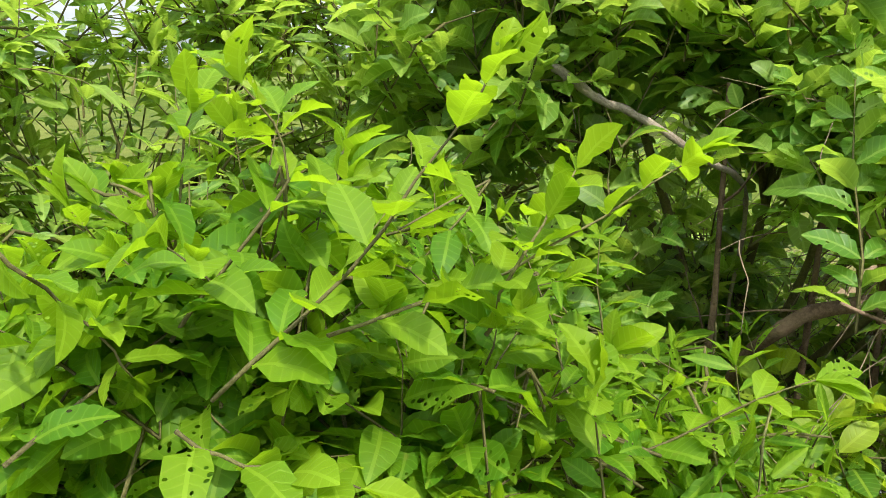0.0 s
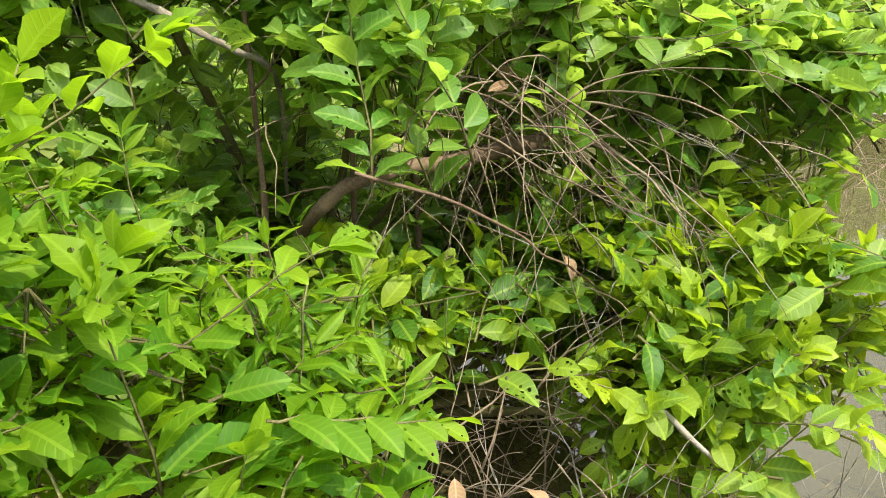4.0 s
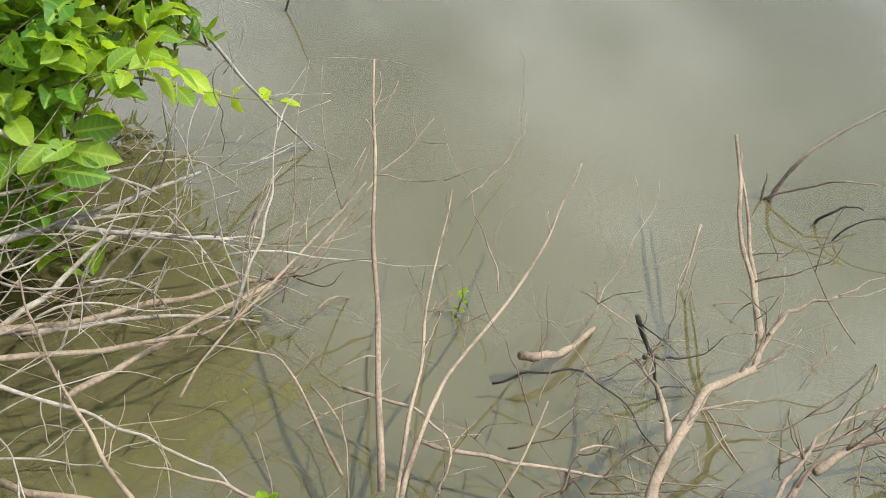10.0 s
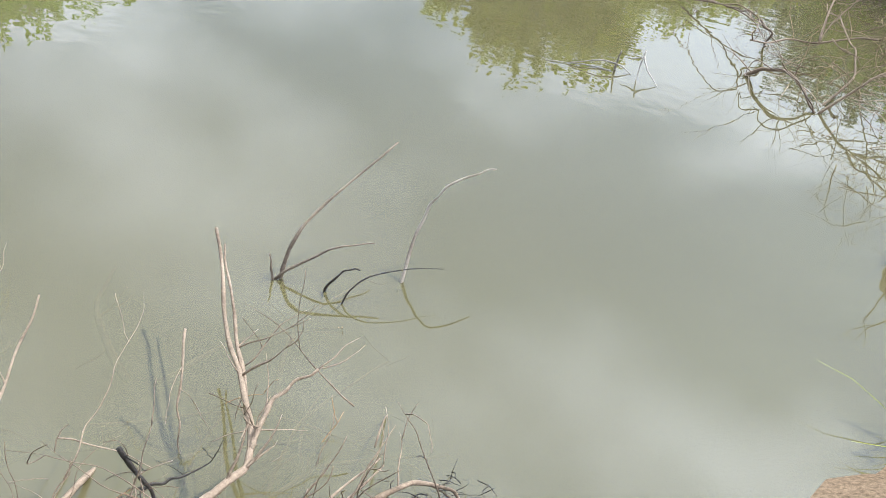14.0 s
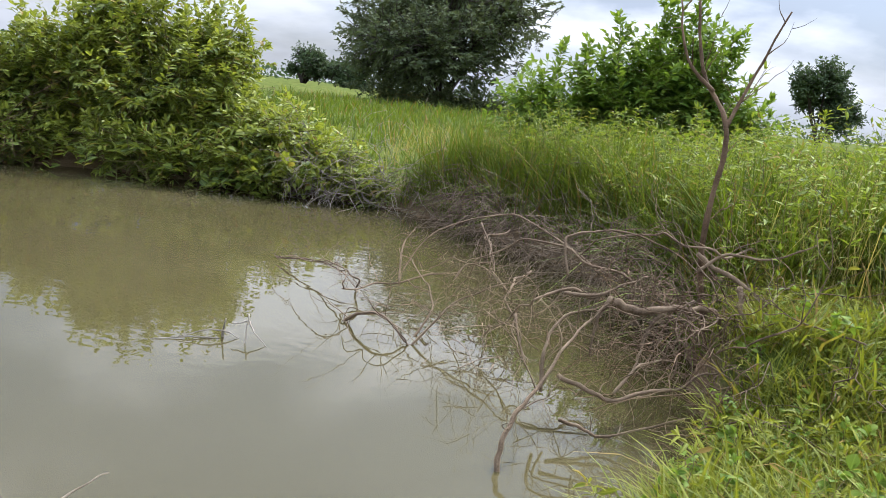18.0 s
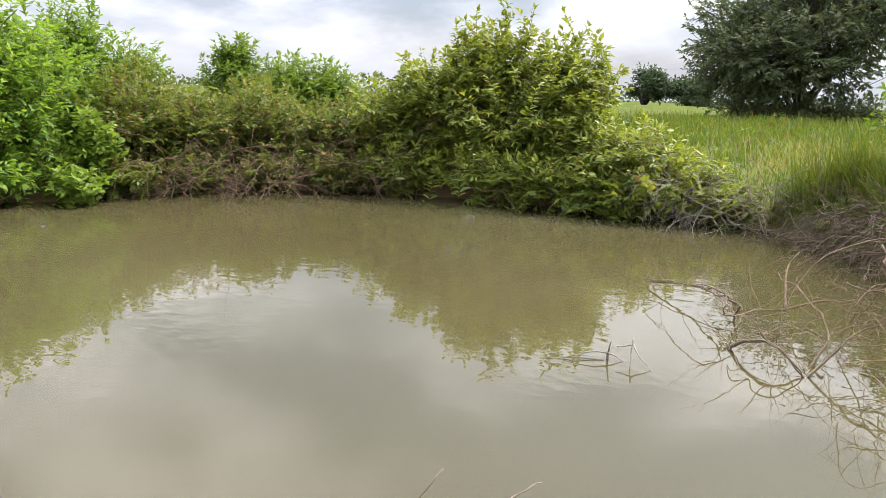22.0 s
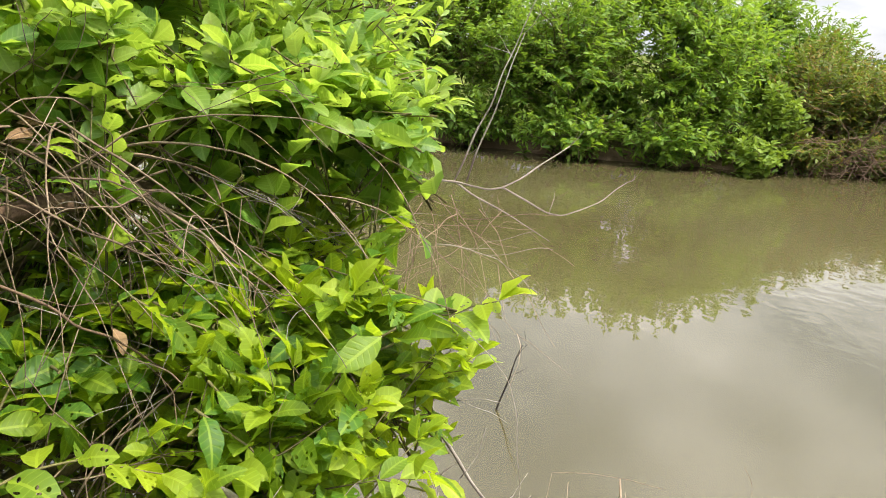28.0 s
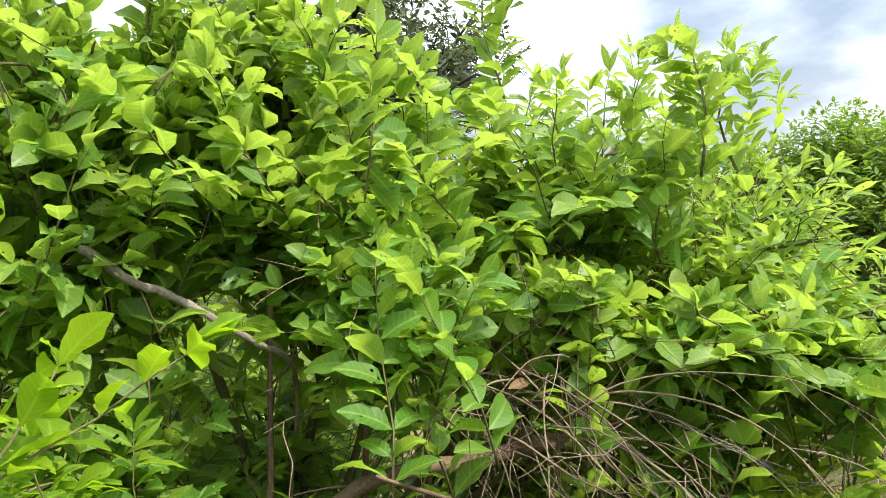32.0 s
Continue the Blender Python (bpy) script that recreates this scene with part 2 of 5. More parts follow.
WOOD_TAN = bark_material("dead_wood_tan", (0.13, 0.088, 0.056), (0.42, 0.315, 0.215))
WOOD_BARE = bark_material("bare_branch_wood", (0.085, 0.057, 0.036), (0.33, 0.24, 0.16))
WOOD_MID = bark_material("weathered_brown_wood", (0.075, 0.054, 0.038), (0.27, 0.205, 0.145))
WOOD_PALE = bark_material("bleached_wood", (0.18, 0.14, 0.10), (0.46, 0.39, 0.31))
WOOD_BROWN = bark_material("dead_wood_brown", (0.085, 0.052, 0.032), (0.27, 0.18, 0.115))
WOOD_DARK = bark_material("wet_dark_wood", (0.020, 0.016, 0.012), (0.075, 0.058, 0.045), rough=0.5)
SUNK = bark_material("sunken_wood", (0.24, 0.13, 0.06), (0.50, 0.31, 0.16))
STEM = bark_material("green_brown_stem", (0.085, 0.075, 0.028), (0.21, 0.19, 0.07))


def ground_material():
    k = Mat("bank_soil")
    geo_n = k.add("ShaderNodeNewGeometry")
    pos = geo_n.outputs["Position"]
    big, mid, fine = k.noise(0.6, 4.0, pos), k.noise(5.0, 5.0, pos), k.noise(60.0, 4.0, pos, 0.7)
    soil = k.ramp(fine, (0.3, (0.075, 0.052, 0.030)), (0.7, (0.23, 0.160, 0.098)))
    grass = k.ramp(mid, (0.3, (0.040, 0.062, 0.012)), (0.7, (0.10, 0.13, 0.022)))
    dry = k.ramp(big, (0.40, (0, 0, 0)), (0.62, (0.55, 0.55, 0.55)))
    grass = k.mix(dry, grass, (0.15, 0.155, 0.04))
    sep_n = k.add("ShaderNodeSeparateXYZ")
    k.l.new(pos, sep_n.inputs[0])
    high = k.math("ADD", sep_n.outputs["Z"], k.math("MULTIPLY", k.math("SUBTRACT", mid, 0.5), 0.35))
    grown = k.ramp(high, (0.16, (0, 0, 0)), (0.34, (1, 1, 1)))
    b = k.add("ShaderNodeBsdfPrincipled", Roughness=0.95)
    b.inputs["Specular IOR Level"].default_value = 0.03
    k.l.new(k.mix(grown, soil, grass), b.inputs["Base Color"])
    k.l.new(k.bump(fine, 0.6, 0.012), b.inputs["Normal"])
    return k.done(b.outputs[0])


def water_material():
    """Muddy pond water: silt that scatters, a little clear depth, a mirror skin with light ripples."""
    k = Mat("muddy_water")
    pos = k.add("ShaderNodeNewGeometry").outputs["Position"]
    drift = k.noise(0.35, 3.0, pos)
    silt = k.ramp(drift, (0.35, (0.085, 0.074, 0.030)), (0.68, (0.111, 0.097, 0.047)))
    squeeze = k.add("ShaderNodeMapping")
    squeeze.inputs["Scale"].default_value = (1.0, 1.4, 1.0)
    squeeze.inputs["Rotation"].default_value = (0, 0, radians(28))
    k.l.new(pos, squeeze.inputs["Vector"])
    calm = k.ramp(k.noise(0.55, 2.0, pos), (0.42, (0.03, 0.03, 0.03)), (0.70, (1, 1, 1)))
    reach = k.add("ShaderNodeVectorMath", op="LENGTH")
    k.l.new(pos, reach.inputs[0])
    breeze = k.ramp(k.math("DIVIDE", reach.outputs["Value"], 12.0), (0.28, (0.02, 0.02, 0.02)), (0.65, (1, 1, 1)))
    waves = k.math("MULTIPLY", k.noise(4.8, 1.0, squeeze.outputs[0]), k.math("MULTIPLY", k.math("MAXIMUM", calm, 0.3), k.math("MULTIPLY", breeze, 5.0)))
    swell = k.noise(1.6, 1.0, pos)
    n1 = k.add("ShaderNodeBump", Strength=0.13, Distance=0.010)
    k.l.new(k.math("ADD", waves, k.math("MULTIPLY", swell, 0.5)), n1.inputs["Height"])
    body_n = k.add("ShaderNodeBsdfDiffuse")
    k.l.new(silt, body_n.inputs["Color"])
    clear = k.add("ShaderNodeBsdfTransparent", Color=(0.66, 0.55, 0.32, 1))
    depth = k.n.new("ShaderNodeMixShader")
    depth.inputs[0].default_value = 0.24
    k.l.new(body_n.outputs[0], depth.inputs[1])
    k.l.new(clear.outputs[0], depth.inputs[2])
    skin = k.add("ShaderNodeBsdfGlossy", Roughness=0.0)
    k.l.new(n1.outputs[0], skin.inputs["Normal"])
    fres = k.add("ShaderNodeFresnel", IOR=1.6)
    k.l.new(n1.outputs[0], fres.inputs["Normal"])
    surf = k.n.new("ShaderNodeMixShader")
    k.l.new(fres.outputs[0], surf.inputs[0])
    k.l.new(depth.outputs[0], surf.inputs[1])
    k.l.new(skin.outputs[0], surf.inputs[2])
    return k.done(surf.outputs[0])


SOIL, WATER = ground_material(), water_material()


# ---- mesh helpers ----
def mesh_of(name, verts, faces, material, uvs=None, ages=None, smooth=True):
    me = bpy.data.meshes.new(name)
    me.from_pydata([tuple(v) for v in verts], [], faces)
    me.materials.append(material)
    if smooth:
        me.polygons.foreach_set("use_smooth", [True] * len(me.polygons))
    return me


def part(name, me, parent, label="", kind=""):
    ob = new(name, me)
    ob.parent = parent
    if parent is not None:
        ob.matrix_parent_inverse = parent.matrix_world.inverted()
    return tagged(ob, label, kind=kind)


def thing(name, place, label, category, group="", kind=""):
    ob = new(name)
    ob.empty_display_size = 0.05
    ob.matrix_world = Matrix.Translation(place)
    ob.location = place
    return tagged(ob, label, category, group, kind)


class Tubes:
    """Tapered tubes gathered into one mesh."""

    def __init__(self):
        self.v, self.f = [], []

    def add(self, pts, r0, r1, sides=5):
        pts = [Vector(p) for p in pts]
        n, base = len(pts), len(self.v)
        ref = Vector((0.31, 0.23, 0.92))
        for i, p in enumerate(pts):
            d = (pts[min(i + 1, n - 1)] - pts[max(i - 1, 0)])
            d = d.normalized() if d.length > 1e-6 else Vector((0, 0, 1))
            a = d.cross(ref)
            a = a.normalized() if a.length > 1e-3 else d.cross(Vector((1, 0, 0))).normalized()
            b = d.cross(a)
            r = (r0 + (r1 - r0) * i / max(1, n - 1)) * (0.88 + 0.28 * ((i * 7919 + base * 31) % 97) / 97)
            for s in range(sides):
                w = 2 * math.pi * s / sides
                self.v.append(p + (a * math.cos(w) + b * math.sin(w)) * r)
        for i in range(n - 1):
            for s in range(sides):
                t = (s + 1) % sides
                self.f.append((base + i * sides + s, base + i * sides + t, base + (i + 1) * sides + t, base + (i + 1) * sides + s))
        self.f.append(tuple(base + s for s in reversed(range(sides))))
        self.f.append(tuple(base + (n - 1) * sides + s for s in range(sides)))
        return self

    def mesh(self, name, material):
        return mesh_of(name, self.v, self.f, material)


def bent(pts, rng, amount, steps=3):
    """A crooked line through the given points."""
    pts = [Vector(p) for p in pts]
    out = []
    for i in range(len(pts) - 1):
        p0, p1, p2, p3 = pts[max(i - 1, 0)], pts[i], pts[i + 1], pts[min(i + 2, len(pts) - 1)]
        for s in range(steps):
            t = s / steps
            q = 0.5 * ((2 * p1) + (p2 - p0) * t + (2 * p0 - 5 * p1 + 4 * p2 - p3) * t * t + (3 * p1 - p0 - 3 * p2 + p3) * t ** 3)
            k = amount if (i or s) else 0
            out.append(q + Vector((rng.uniform(-k, k), rng.uniform(-k, k), rng.uniform(-k, k))))
    out.append(pts[-1])
    return out


def wander(start, way, length, rng, kink=0.35, drop=0.0, steps=6):
    """A dead twig's crooked line."""
    p, d, out = Vector(start), Vector(way).normalized(), [Vector(start)]
    for i in range(steps):
        d = (d + Vector((rng.gauss(0, kink), rng.gauss(0, kink), rng.gauss(0, kink) - drop)) * 0.6).normalized()
        p = p + d * (length / steps)
        out.append(p.copy())
    return eased(out)


def eased(line):
    """A line with its corners rounded off."""
    out = [line[0]]
    for i in range(1, len(line) - 1):
        out += [line[i] * 0.84 + line[i - 1] * 0.16, line[i] * 0.84 + line[i + 1] * 0.16]
    return out + [line[-1]]


# leaf outlines: rows along the midrib of (y, half width, lift of the edge, droop of the midrib)
FINE = ((0.00, 0.00, 0.00, 0.00), (0.05, 0.012, 0.0, 0.00), (0.14, 0.10, 0.015, 0.00), (0.28, 0.195, 0.035, 0.008), (0.42, 0.248, 0.045, 0.01), (0.56, 0.268, 0.04, 0.0), (0.70, 0.250, 0.03, -0.02), (0.83, 0.188, 0.025, -0.05), (0.93, 0.095, 0.012, -0.085), (1.00, 0.0, 0.0, -0.12))
PLAIN = ((0.00, 0.00, 0.00, 0.00), (0.16, 0.12, 0.02, 0.00), (0.42, 0.252, 0.05, 0.01), (0.70, 0.245, 0.04, -0.02), (0.90, 0.125, 0.02, -0.07), (1.00, 0.0, 0.0, -0.12))
FLAKE = ((0.00, 0.00, 0.00, 0.00), (0.5, 0.19, 0.05, 0.0), (1.00, 0.0, 0.0, -0.1))
SLIM = ((0.00, 0.00, 0.00, 0.00), (0.35, 0.13, 0.03, 0.01), (0.70, 0.11, 0.03, -0.04), (1.00, 0.0, 0.0, -0.13))


def outline(rows):
    v, uv, f = [], [], []
    index = []
    for y, w, up_z, dz in rows:
        if w == 0:
            index.append((len(v),) * 3)
            v.append((0, y, dz))
            uv.append((0.5, y))
        else:
            index.append((len(v), len(v) + 1, len(v) + 2))
            v += [(-w, y, dz + up_z), (0, y, dz), (w, y, dz + up_z)]
            uv += [(0.5 - w, y), (0.5, y), (0.5 + w, y)]
    for a, b in zip(index, index[1:]):
        for s in (0, 1):
            face = []
            for i in (a[s], a[s + 1], b[s + 1], b[s]):
                if i not in face:
                    face.append(i)
            f.append(tuple(face))
    return np.array(v, float), np.array(uv, float), f


SHAPES = {"fine": outline(FINE), "plain": outline(PLAIN), "slim": outline(SLIM), "flake": outline(FLAKE)}


def leaf_frame(way, rng, flop=0.35):
    """The turn of a leaf that points along way with its face mostly up."""
    y = Vector(way).normalized()
    face = Vector((rng.gauss(0, flop), rng.gauss(0, flop), 1.0))
    x = y.cross(face)
    x = x.normalized() if x.length > 1e-4 else Vector((1, 0, 0))
    z = x.cross(y)
    return np.array(((x.x, y.x, z.x), (x.y, y.y, z.y), (x.z, y.z, z.z)))


def leaves_mesh(name, leaves, shape, material, seed=None):
    """One mesh of many leaves, each curled, folded and rippled its own way; leaves: rows of (place, turn, length, width factor, age)."""
    v, uv, f = SHAPES[shape]
    n, k = len(leaves), len(v)
    turn = np.array([a[1] for a in leaves])
    size = np.array([a[2] for a in leaves])[:, None, None]
    wide = np.array([a[3] for a in leaves])
    local = np.repeat(v[None], n, 0) * size
    local[:, :, 0] *= wide[:, None]
    dice = np.random.default_rng(n if seed is None else seed)
    local[:, :, 2] *= dice.uniform(0.4, 1.7, n)[:, None]
    curl, fold, twist, wave, lag = (a[:, None] for a in (dice.normal(0.10, 0.17, n), dice.normal(0.12, 0.13, n), dice.normal(0, 0.35, n), dice.uniform(0.0, 0.28, n), dice.uniform(0, 6.28, n)))
    across, along_rib = v[None, :, 0], v[None, :, 1]
    local[:, :, 2] += size[:, :, 0] * (-curl * along_rib ** 2 + fold * np.abs(across) + twist * across * along_rib + wave * np.sin(14 * along_rib + lag + 2 * np.sign(across)) * np.abs(across))
    local[:, :, 0] += size[:, :, 0] * (twist * 0.22 * along_rib ** 2)
    co = np.einsum("nij,nkj->nki", turn, local) + np.array([a[0] for a in leaves])[:, None]
    flat_f = np.concatenate([np.array(a) for a in f])
    lens = np.array([len(a) for a in f])
    me = bpy.data.meshes.new(name)
    me.vertices.add(n * k)
    me.vertices.foreach_set("co", co.ravel())
    loops = (flat_f[None] + (np.arange(n) * k)[:, None]).ravel()
    me.loops.add(len(loops))
    me.loops.foreach_set("vertex_index", loops)
    me.polygons.add(n * len(f))
    starts = np.concatenate([[0], np.cumsum(np.tile(lens, n))[:-1]])
    me.polygons.foreach_set("loop_start", starts)
    me.polygons.foreach_set("use_smooth", [True] * (n * len(f)))
    layer = me.uv_layers.new(name="uv")
    layer.data.foreach_set("uv", np.tile(uv[flat_f], (n, 1)).ravel())
    age = me.attributes.new("age", "FLOAT", "POINT")
    age.data.foreach_set("value", np.repeat(np.array([a[4] for a in leaves], float), k))
    me.materials.append(material)
    me.update(calc_edges=True)
    me.validate()
    return me


ONE_LEAF = {}
LESS = {"plain": "slim", "slim": "flake"}  # the plainer outline for leaves deeper inside


def single_leaf(shape, material, step, form):
    """A leaf's own mesh, one metre long, shared by all leaves of that age and form."""
    key = (shape, material.name, step, form)
    if key not in ONE_LEAF:
        rows = [((0, 0, 0), np.eye(3), 1.0, 0.9 + 0.12 * (step % 3), step / 7.0)]
        ONE_LEAF[key] = leaves_mesh("leaf", rows, shape, material, 40 + step * 8 + form)
    return ONE_LEAF[key]


def sprout(line, rng, leaves, size, gap, bare=0.1, age0=0.0, age1=1.0, flop=0.35, droop=0.0, wide=1.0):
    """Pairs of leaves along a twig, younger and smaller towards its tip, with a tuft at the end."""
    total = sum((b - a).length for a, b in zip(line, line[1:]))
    at, run, i = total * bare, 0.0, 0
    for a, b in zip(line, line[1:]):
        seg = (b - a).length
        d = (b - a).normalized() if seg > 1e-6 else Vector((0, 0, 1))
        side = d.cross(Vector((rng.gauss(0, 0.25), rng.gauss(0, 0.25), 1)))
        side = side.normalized() if side.length > 1e-3 else Vector((1, 0, 0))
        while at < run + seg:
            t = at / total
            p = a + d * (at - run)
            for s in (-1, 1):
                if rng.random() < 0.9:
                    way = d * rng.uniform(0.35, 0.8) + side * s + Vector((0, 0, rng.uniform(-0.25, 0.35) - droop))
                    leaves.append((tuple(p), leaf_frame(way, rng, flop), size * rng.uniform(0.65, 1.1) * (1.0 - 0.25 * t), wide * rng.uniform(0.85, 1.15), age0 + (age1 - age0) * t + rng.gauss(0, 0.1)))
            at += gap * rng.uniform(0.75, 1.25)
        run += seg
    d = (line[-1] - line[-2]).normalized()
    for _ in range(3):
        way = d + Vector((rng.gauss(0, 0.5), rng.gauss(0, 0.5), rng.gauss(0.1, 0.35)))
        leaves.append((tuple(line[-1]), leaf_frame(way, rng, flop), size * rng.uniform(0.45, 0.85), wide, age1 + rng.gauss(0, 0.1)))


def shrub(name, base, lobes, label, category, material, seed, size=0.13, gap=0.045, twig=0.45, shape="plain", single=0, near=(0, 0, 1.75),
          stem=STEM, limb_r=0.02, upward=0.6, shoots=(), droop=0.0, group="", wide=1.0, ages=(0.0, 1.0), flop=0.35, hug=0.45, sprigs=(), single_shape="fine"):
    """A leafy shrub: limbs from its base into lobes (centre, radii, twigs, darkening if shaded), twigs in them, leaves
    on the twigs.
    """
    rng = random.Random(seed)
    root = thing(name, base, label, category, group)
    wood, twigs, leaves = Tubes(), Tubes(), []
    base = Vector(base)
    for c, r, count, *old_shaded in lobes:
        c, r = Vector(c), Vector(r)
        mid = base.lerp(c, 0.5) + Vector((rng.uniform(-0.2, 0.2), rng.uniform(-0.2, 0.2), rng.uniform(0.0, 0.25))) * min(1, r.x)
        limb = bent((base + Vector((rng.uniform(-0.1, 0.1), rng.uniform(-0.1, 0.1), 0)), mid, c), rng, 0.03 * r.x, 4)
        wood.add(limb, limb_r, limb_r * 0.45, 6)
        subs = []
        for _ in range(max(3, count // 9)):
            o = Vector((rng.gauss(0, 1), rng.gauss(0, 1), rng.gauss(0.2, 1))).normalized()
            tip = c + Vector((o.x * r.x, o.y * r.y, o.z * r.z)) * rng.uniform(0.5, 0.85)
            line = bent((limb[rng.randrange(len(limb) // 2, len(limb))], c.lerp(tip, 0.5), tip), rng, 0.02 * r.x, 3)
            wood.add(line, limb_r * 0.4, limb_r * 0.15, 4)
            subs.append(line)
        for _ in range(count):
            o = Vector((rng.gauss(0, 1), rng.gauss(0, 1), rng.gauss(0.1, 1))).normalized()
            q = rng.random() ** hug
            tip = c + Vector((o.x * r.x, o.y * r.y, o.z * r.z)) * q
            d = (o * 0.8 + Vector((rng.gauss(0, 0.4), rng.gauss(0, 0.4), upward * (0.55 + 0.6 * o.z) + rng.gauss(0, 0.15)))).normalized()
            length = twig * rng.uniform(0.6, 1.25)
            start = tip - d * length + Vector((0, 0, -0.15 * length))
            line = bent((start, tip - d * length * 0.45, tip), rng, 0.012 * length / 0.4, 2)
            twigs.add(line if limb_r < 0.025 else (line[0], line[-1]), limb_r * 0.16 + 0.001, 0.0012 if size < 0.2 else 0.003, 3)
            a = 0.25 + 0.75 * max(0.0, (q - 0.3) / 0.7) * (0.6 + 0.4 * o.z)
            # shaded lobes: their leaves are aged darker, so shade is painted into the green
            a = a * old_shaded[0] if old_shaded else a
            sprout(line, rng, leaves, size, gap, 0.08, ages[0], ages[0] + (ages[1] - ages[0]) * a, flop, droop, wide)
            if rng.random() < 0.5:
                s = min(subs, key=lambda l: (l[-1] - start).length)
                twigs.add([s[-1 if rng.random() < 0.5 else len(s) // 2], start], limb_r * 0.15, limb_r * 0.12, 3)
    for p, h in shoots:
        p = Vector(p)
        line = bent((p, p + Vector((rng.gauss(0, 0.1), rng.gauss(0, 0.1), 0.55)) * h, p + Vector((rng.gauss(0, 0.12), rng.gauss(0, 0.12), 1)) * h), rng, 0.02 * h, 3)
        twigs.add(line, limb_r * 0.3, 0.003, 4)
        sprout(line, rng, leaves, size * 0.95, gap * 0.8, 0.02, 0.3, 1.0, 0.6, -0.35, wide)
        for _ in range(5):
            t = rng.uniform(0.1, 0.75)
            q = p + Vector((0, 0, h * t))
            d = Vector((rng.gauss(0, 1), rng.gauss(0, 1), 1.3)).normalized()
            l2 = bent((q, q + d * h * 0.18, q + d * h * 0.3 + Vector((0, 0, 0.05 * h))), rng, 0.01, 2)
            sprout(l2, rng, leaves, size * 0.9, gap, 0.05, 0.3, 1.0, 0.5, -0.2, wide)
    for pts, big in sprigs:
        line = bent(pts, rng, 0.006, 4)
        twigs.add(line, 0.0036, 0.0014, 5)
        sprout(line, rng, leaves, big, gap * 1.05, 0.12, 0.35, 1.1, flop * 0.8, 0.0, wide)
    part("stem", wood.mesh("stem", stem), root)
    part("twig_growth", twigs.mesh("twig_growth", stem), root, kind="stuff")
    if single:
        eye = Vector(near)
        leaves.sort(key=lambda a: (Vector(a[0]) - eye).length)
        for p, turn, s, w, a in leaves[:single]:
            ob = new("leaf", single_leaf(single_shape, material, max(0, min(7, round(a * 7))), rng.randrange(7)))
            ob.parent = root
            m = Matrix([[*turn[i]] for i in range(3)]).to_4x4()
            ob.matrix_basis = Matrix.Translation(Vector(p) - base) @ m @ Matrix.Diagonal((s, s, s, 1))
        leaves = leaves[single:]
        if len(leaves) > 4000 and shape in LESS:
            cut = int(len(leaves) * 0.45)
            part("inner_foliage", leaves_mesh("inner_foliage", leaves[cut:], LESS[shape], material), root, kind="stuff")
            leaves = leaves[:cut]
    part("foliage", leaves_mesh("foliage", leaves, shape, material), root, kind="stuff")
    return root


def branch(name, lines, label, material, seed, r, twigs=0, twig_len=0.25, group="dead branches in the water", kink=0.25, category="branch", jitter=0.007, sides=7):
    """A dead branch: its main lines, each given by a few places, and thin side twigs."""
    rng = random.Random(seed)
    root = thing(name, lines[0][0], label, category, group)
    for i, pts in enumerate(lines):
        main = eased(bent(pts, rng, jitter, 4))
        rr = r if i == 0 else r * 0.6
        limb = part("stem" if i == 0 else "side_branch", Tubes().add(main, rr, rr * 0.35, sides).mesh("stem", material), root)
        if twigs:
            for _ in range(twigs):
                fine = Tubes()
                k = rng.randrange(1, len(main))
                d = (main[k] - main[k - 1]).normalized()
                way = d * 0.5 + Vector((rng.gauss(0, 0.7), rng.gauss(0, 0.7), rng.gauss(0.25, 0.5)))
                line = wander(main[k], way, twig_len * rng.uniform(0.4, 1.2), rng, kink)
                fine.add(line, min(rr * 0.3, 0.005), 0.0009, 4)
                if rng.random() < 0.5:
                    j = rng.randrange(1, len(line))
                    fine.add(wander(line[j], way + Vector((rng.gauss(0, 0.6), rng.gauss(0, 0.6), 0.2)), twig_len * 0.5, rng, kink), rr * 0.18, 0.001, 3)
                part("twig", fine.mesh("twig", material), limb)
    return root


# ---- pond, ground ----
SHORE = [(0.21, 2.43), (0.05, 1.7), (-0.22, 0.9), (-0.36, 0.2), (-0.55, -0.5), (-1.0, -1.1), (-1.7, -1.55), (-2.6, -1.75), (-3.6, -1.6), (-5.0, -1.5), (-8.0, -1.8),
         (-12, -1.5), (-14.5, 0.5), (-14.3, 2.9), (-12.6, 4.6), (-11.6, 6.0), (-10.9, 7.6), (-10.5, 9.6), (-9.5, 11.0), (-8.2, 11.8), (-6.2, 12.2), (-4.0, 12.4),
         (-2.2, 12.2), (-0.9, 11.4), (0.2, 10.1), (1.0, 8.8), (1.45, 7.2), (1.42, 6.0), (1.36, 5.2), (1.18, 4.4), (0.98, 3.85), (0.55, 3.42), (0.34, 3.0), (0.26, 2.69)]
RIM = np.array(SHORE)


def shore_distance(px, py):
    """Metres from the shoreline, positive on land."""
    a, b = RIM, np.roll(RIM, -1, 0)
    d = b - a
    qx, qy = px[..., None] - a[:, 0], py[..., None] - a[:, 1]
    t = np.clip((qx * d[:, 0] + qy * d[:, 1]) / (d ** 2).sum(1), 0, 1)
    dist = np.sqrt((qx - t * d[:, 0]) ** 2 + (qy - t * d[:, 1]) ** 2).min(-1)
    cross = ((a[:, 1] > py[..., None]) != (b[:, 1] > py[..., None])) & (px[..., None] < d[:, 0] * (py[..., None] - a[:, 1]) / np.where(d[:, 1] == 0, 1e-9, d[:, 1]) + a[:, 0])
    return np.where(cross.sum(-1) % 2 == 1, -dist, dist)


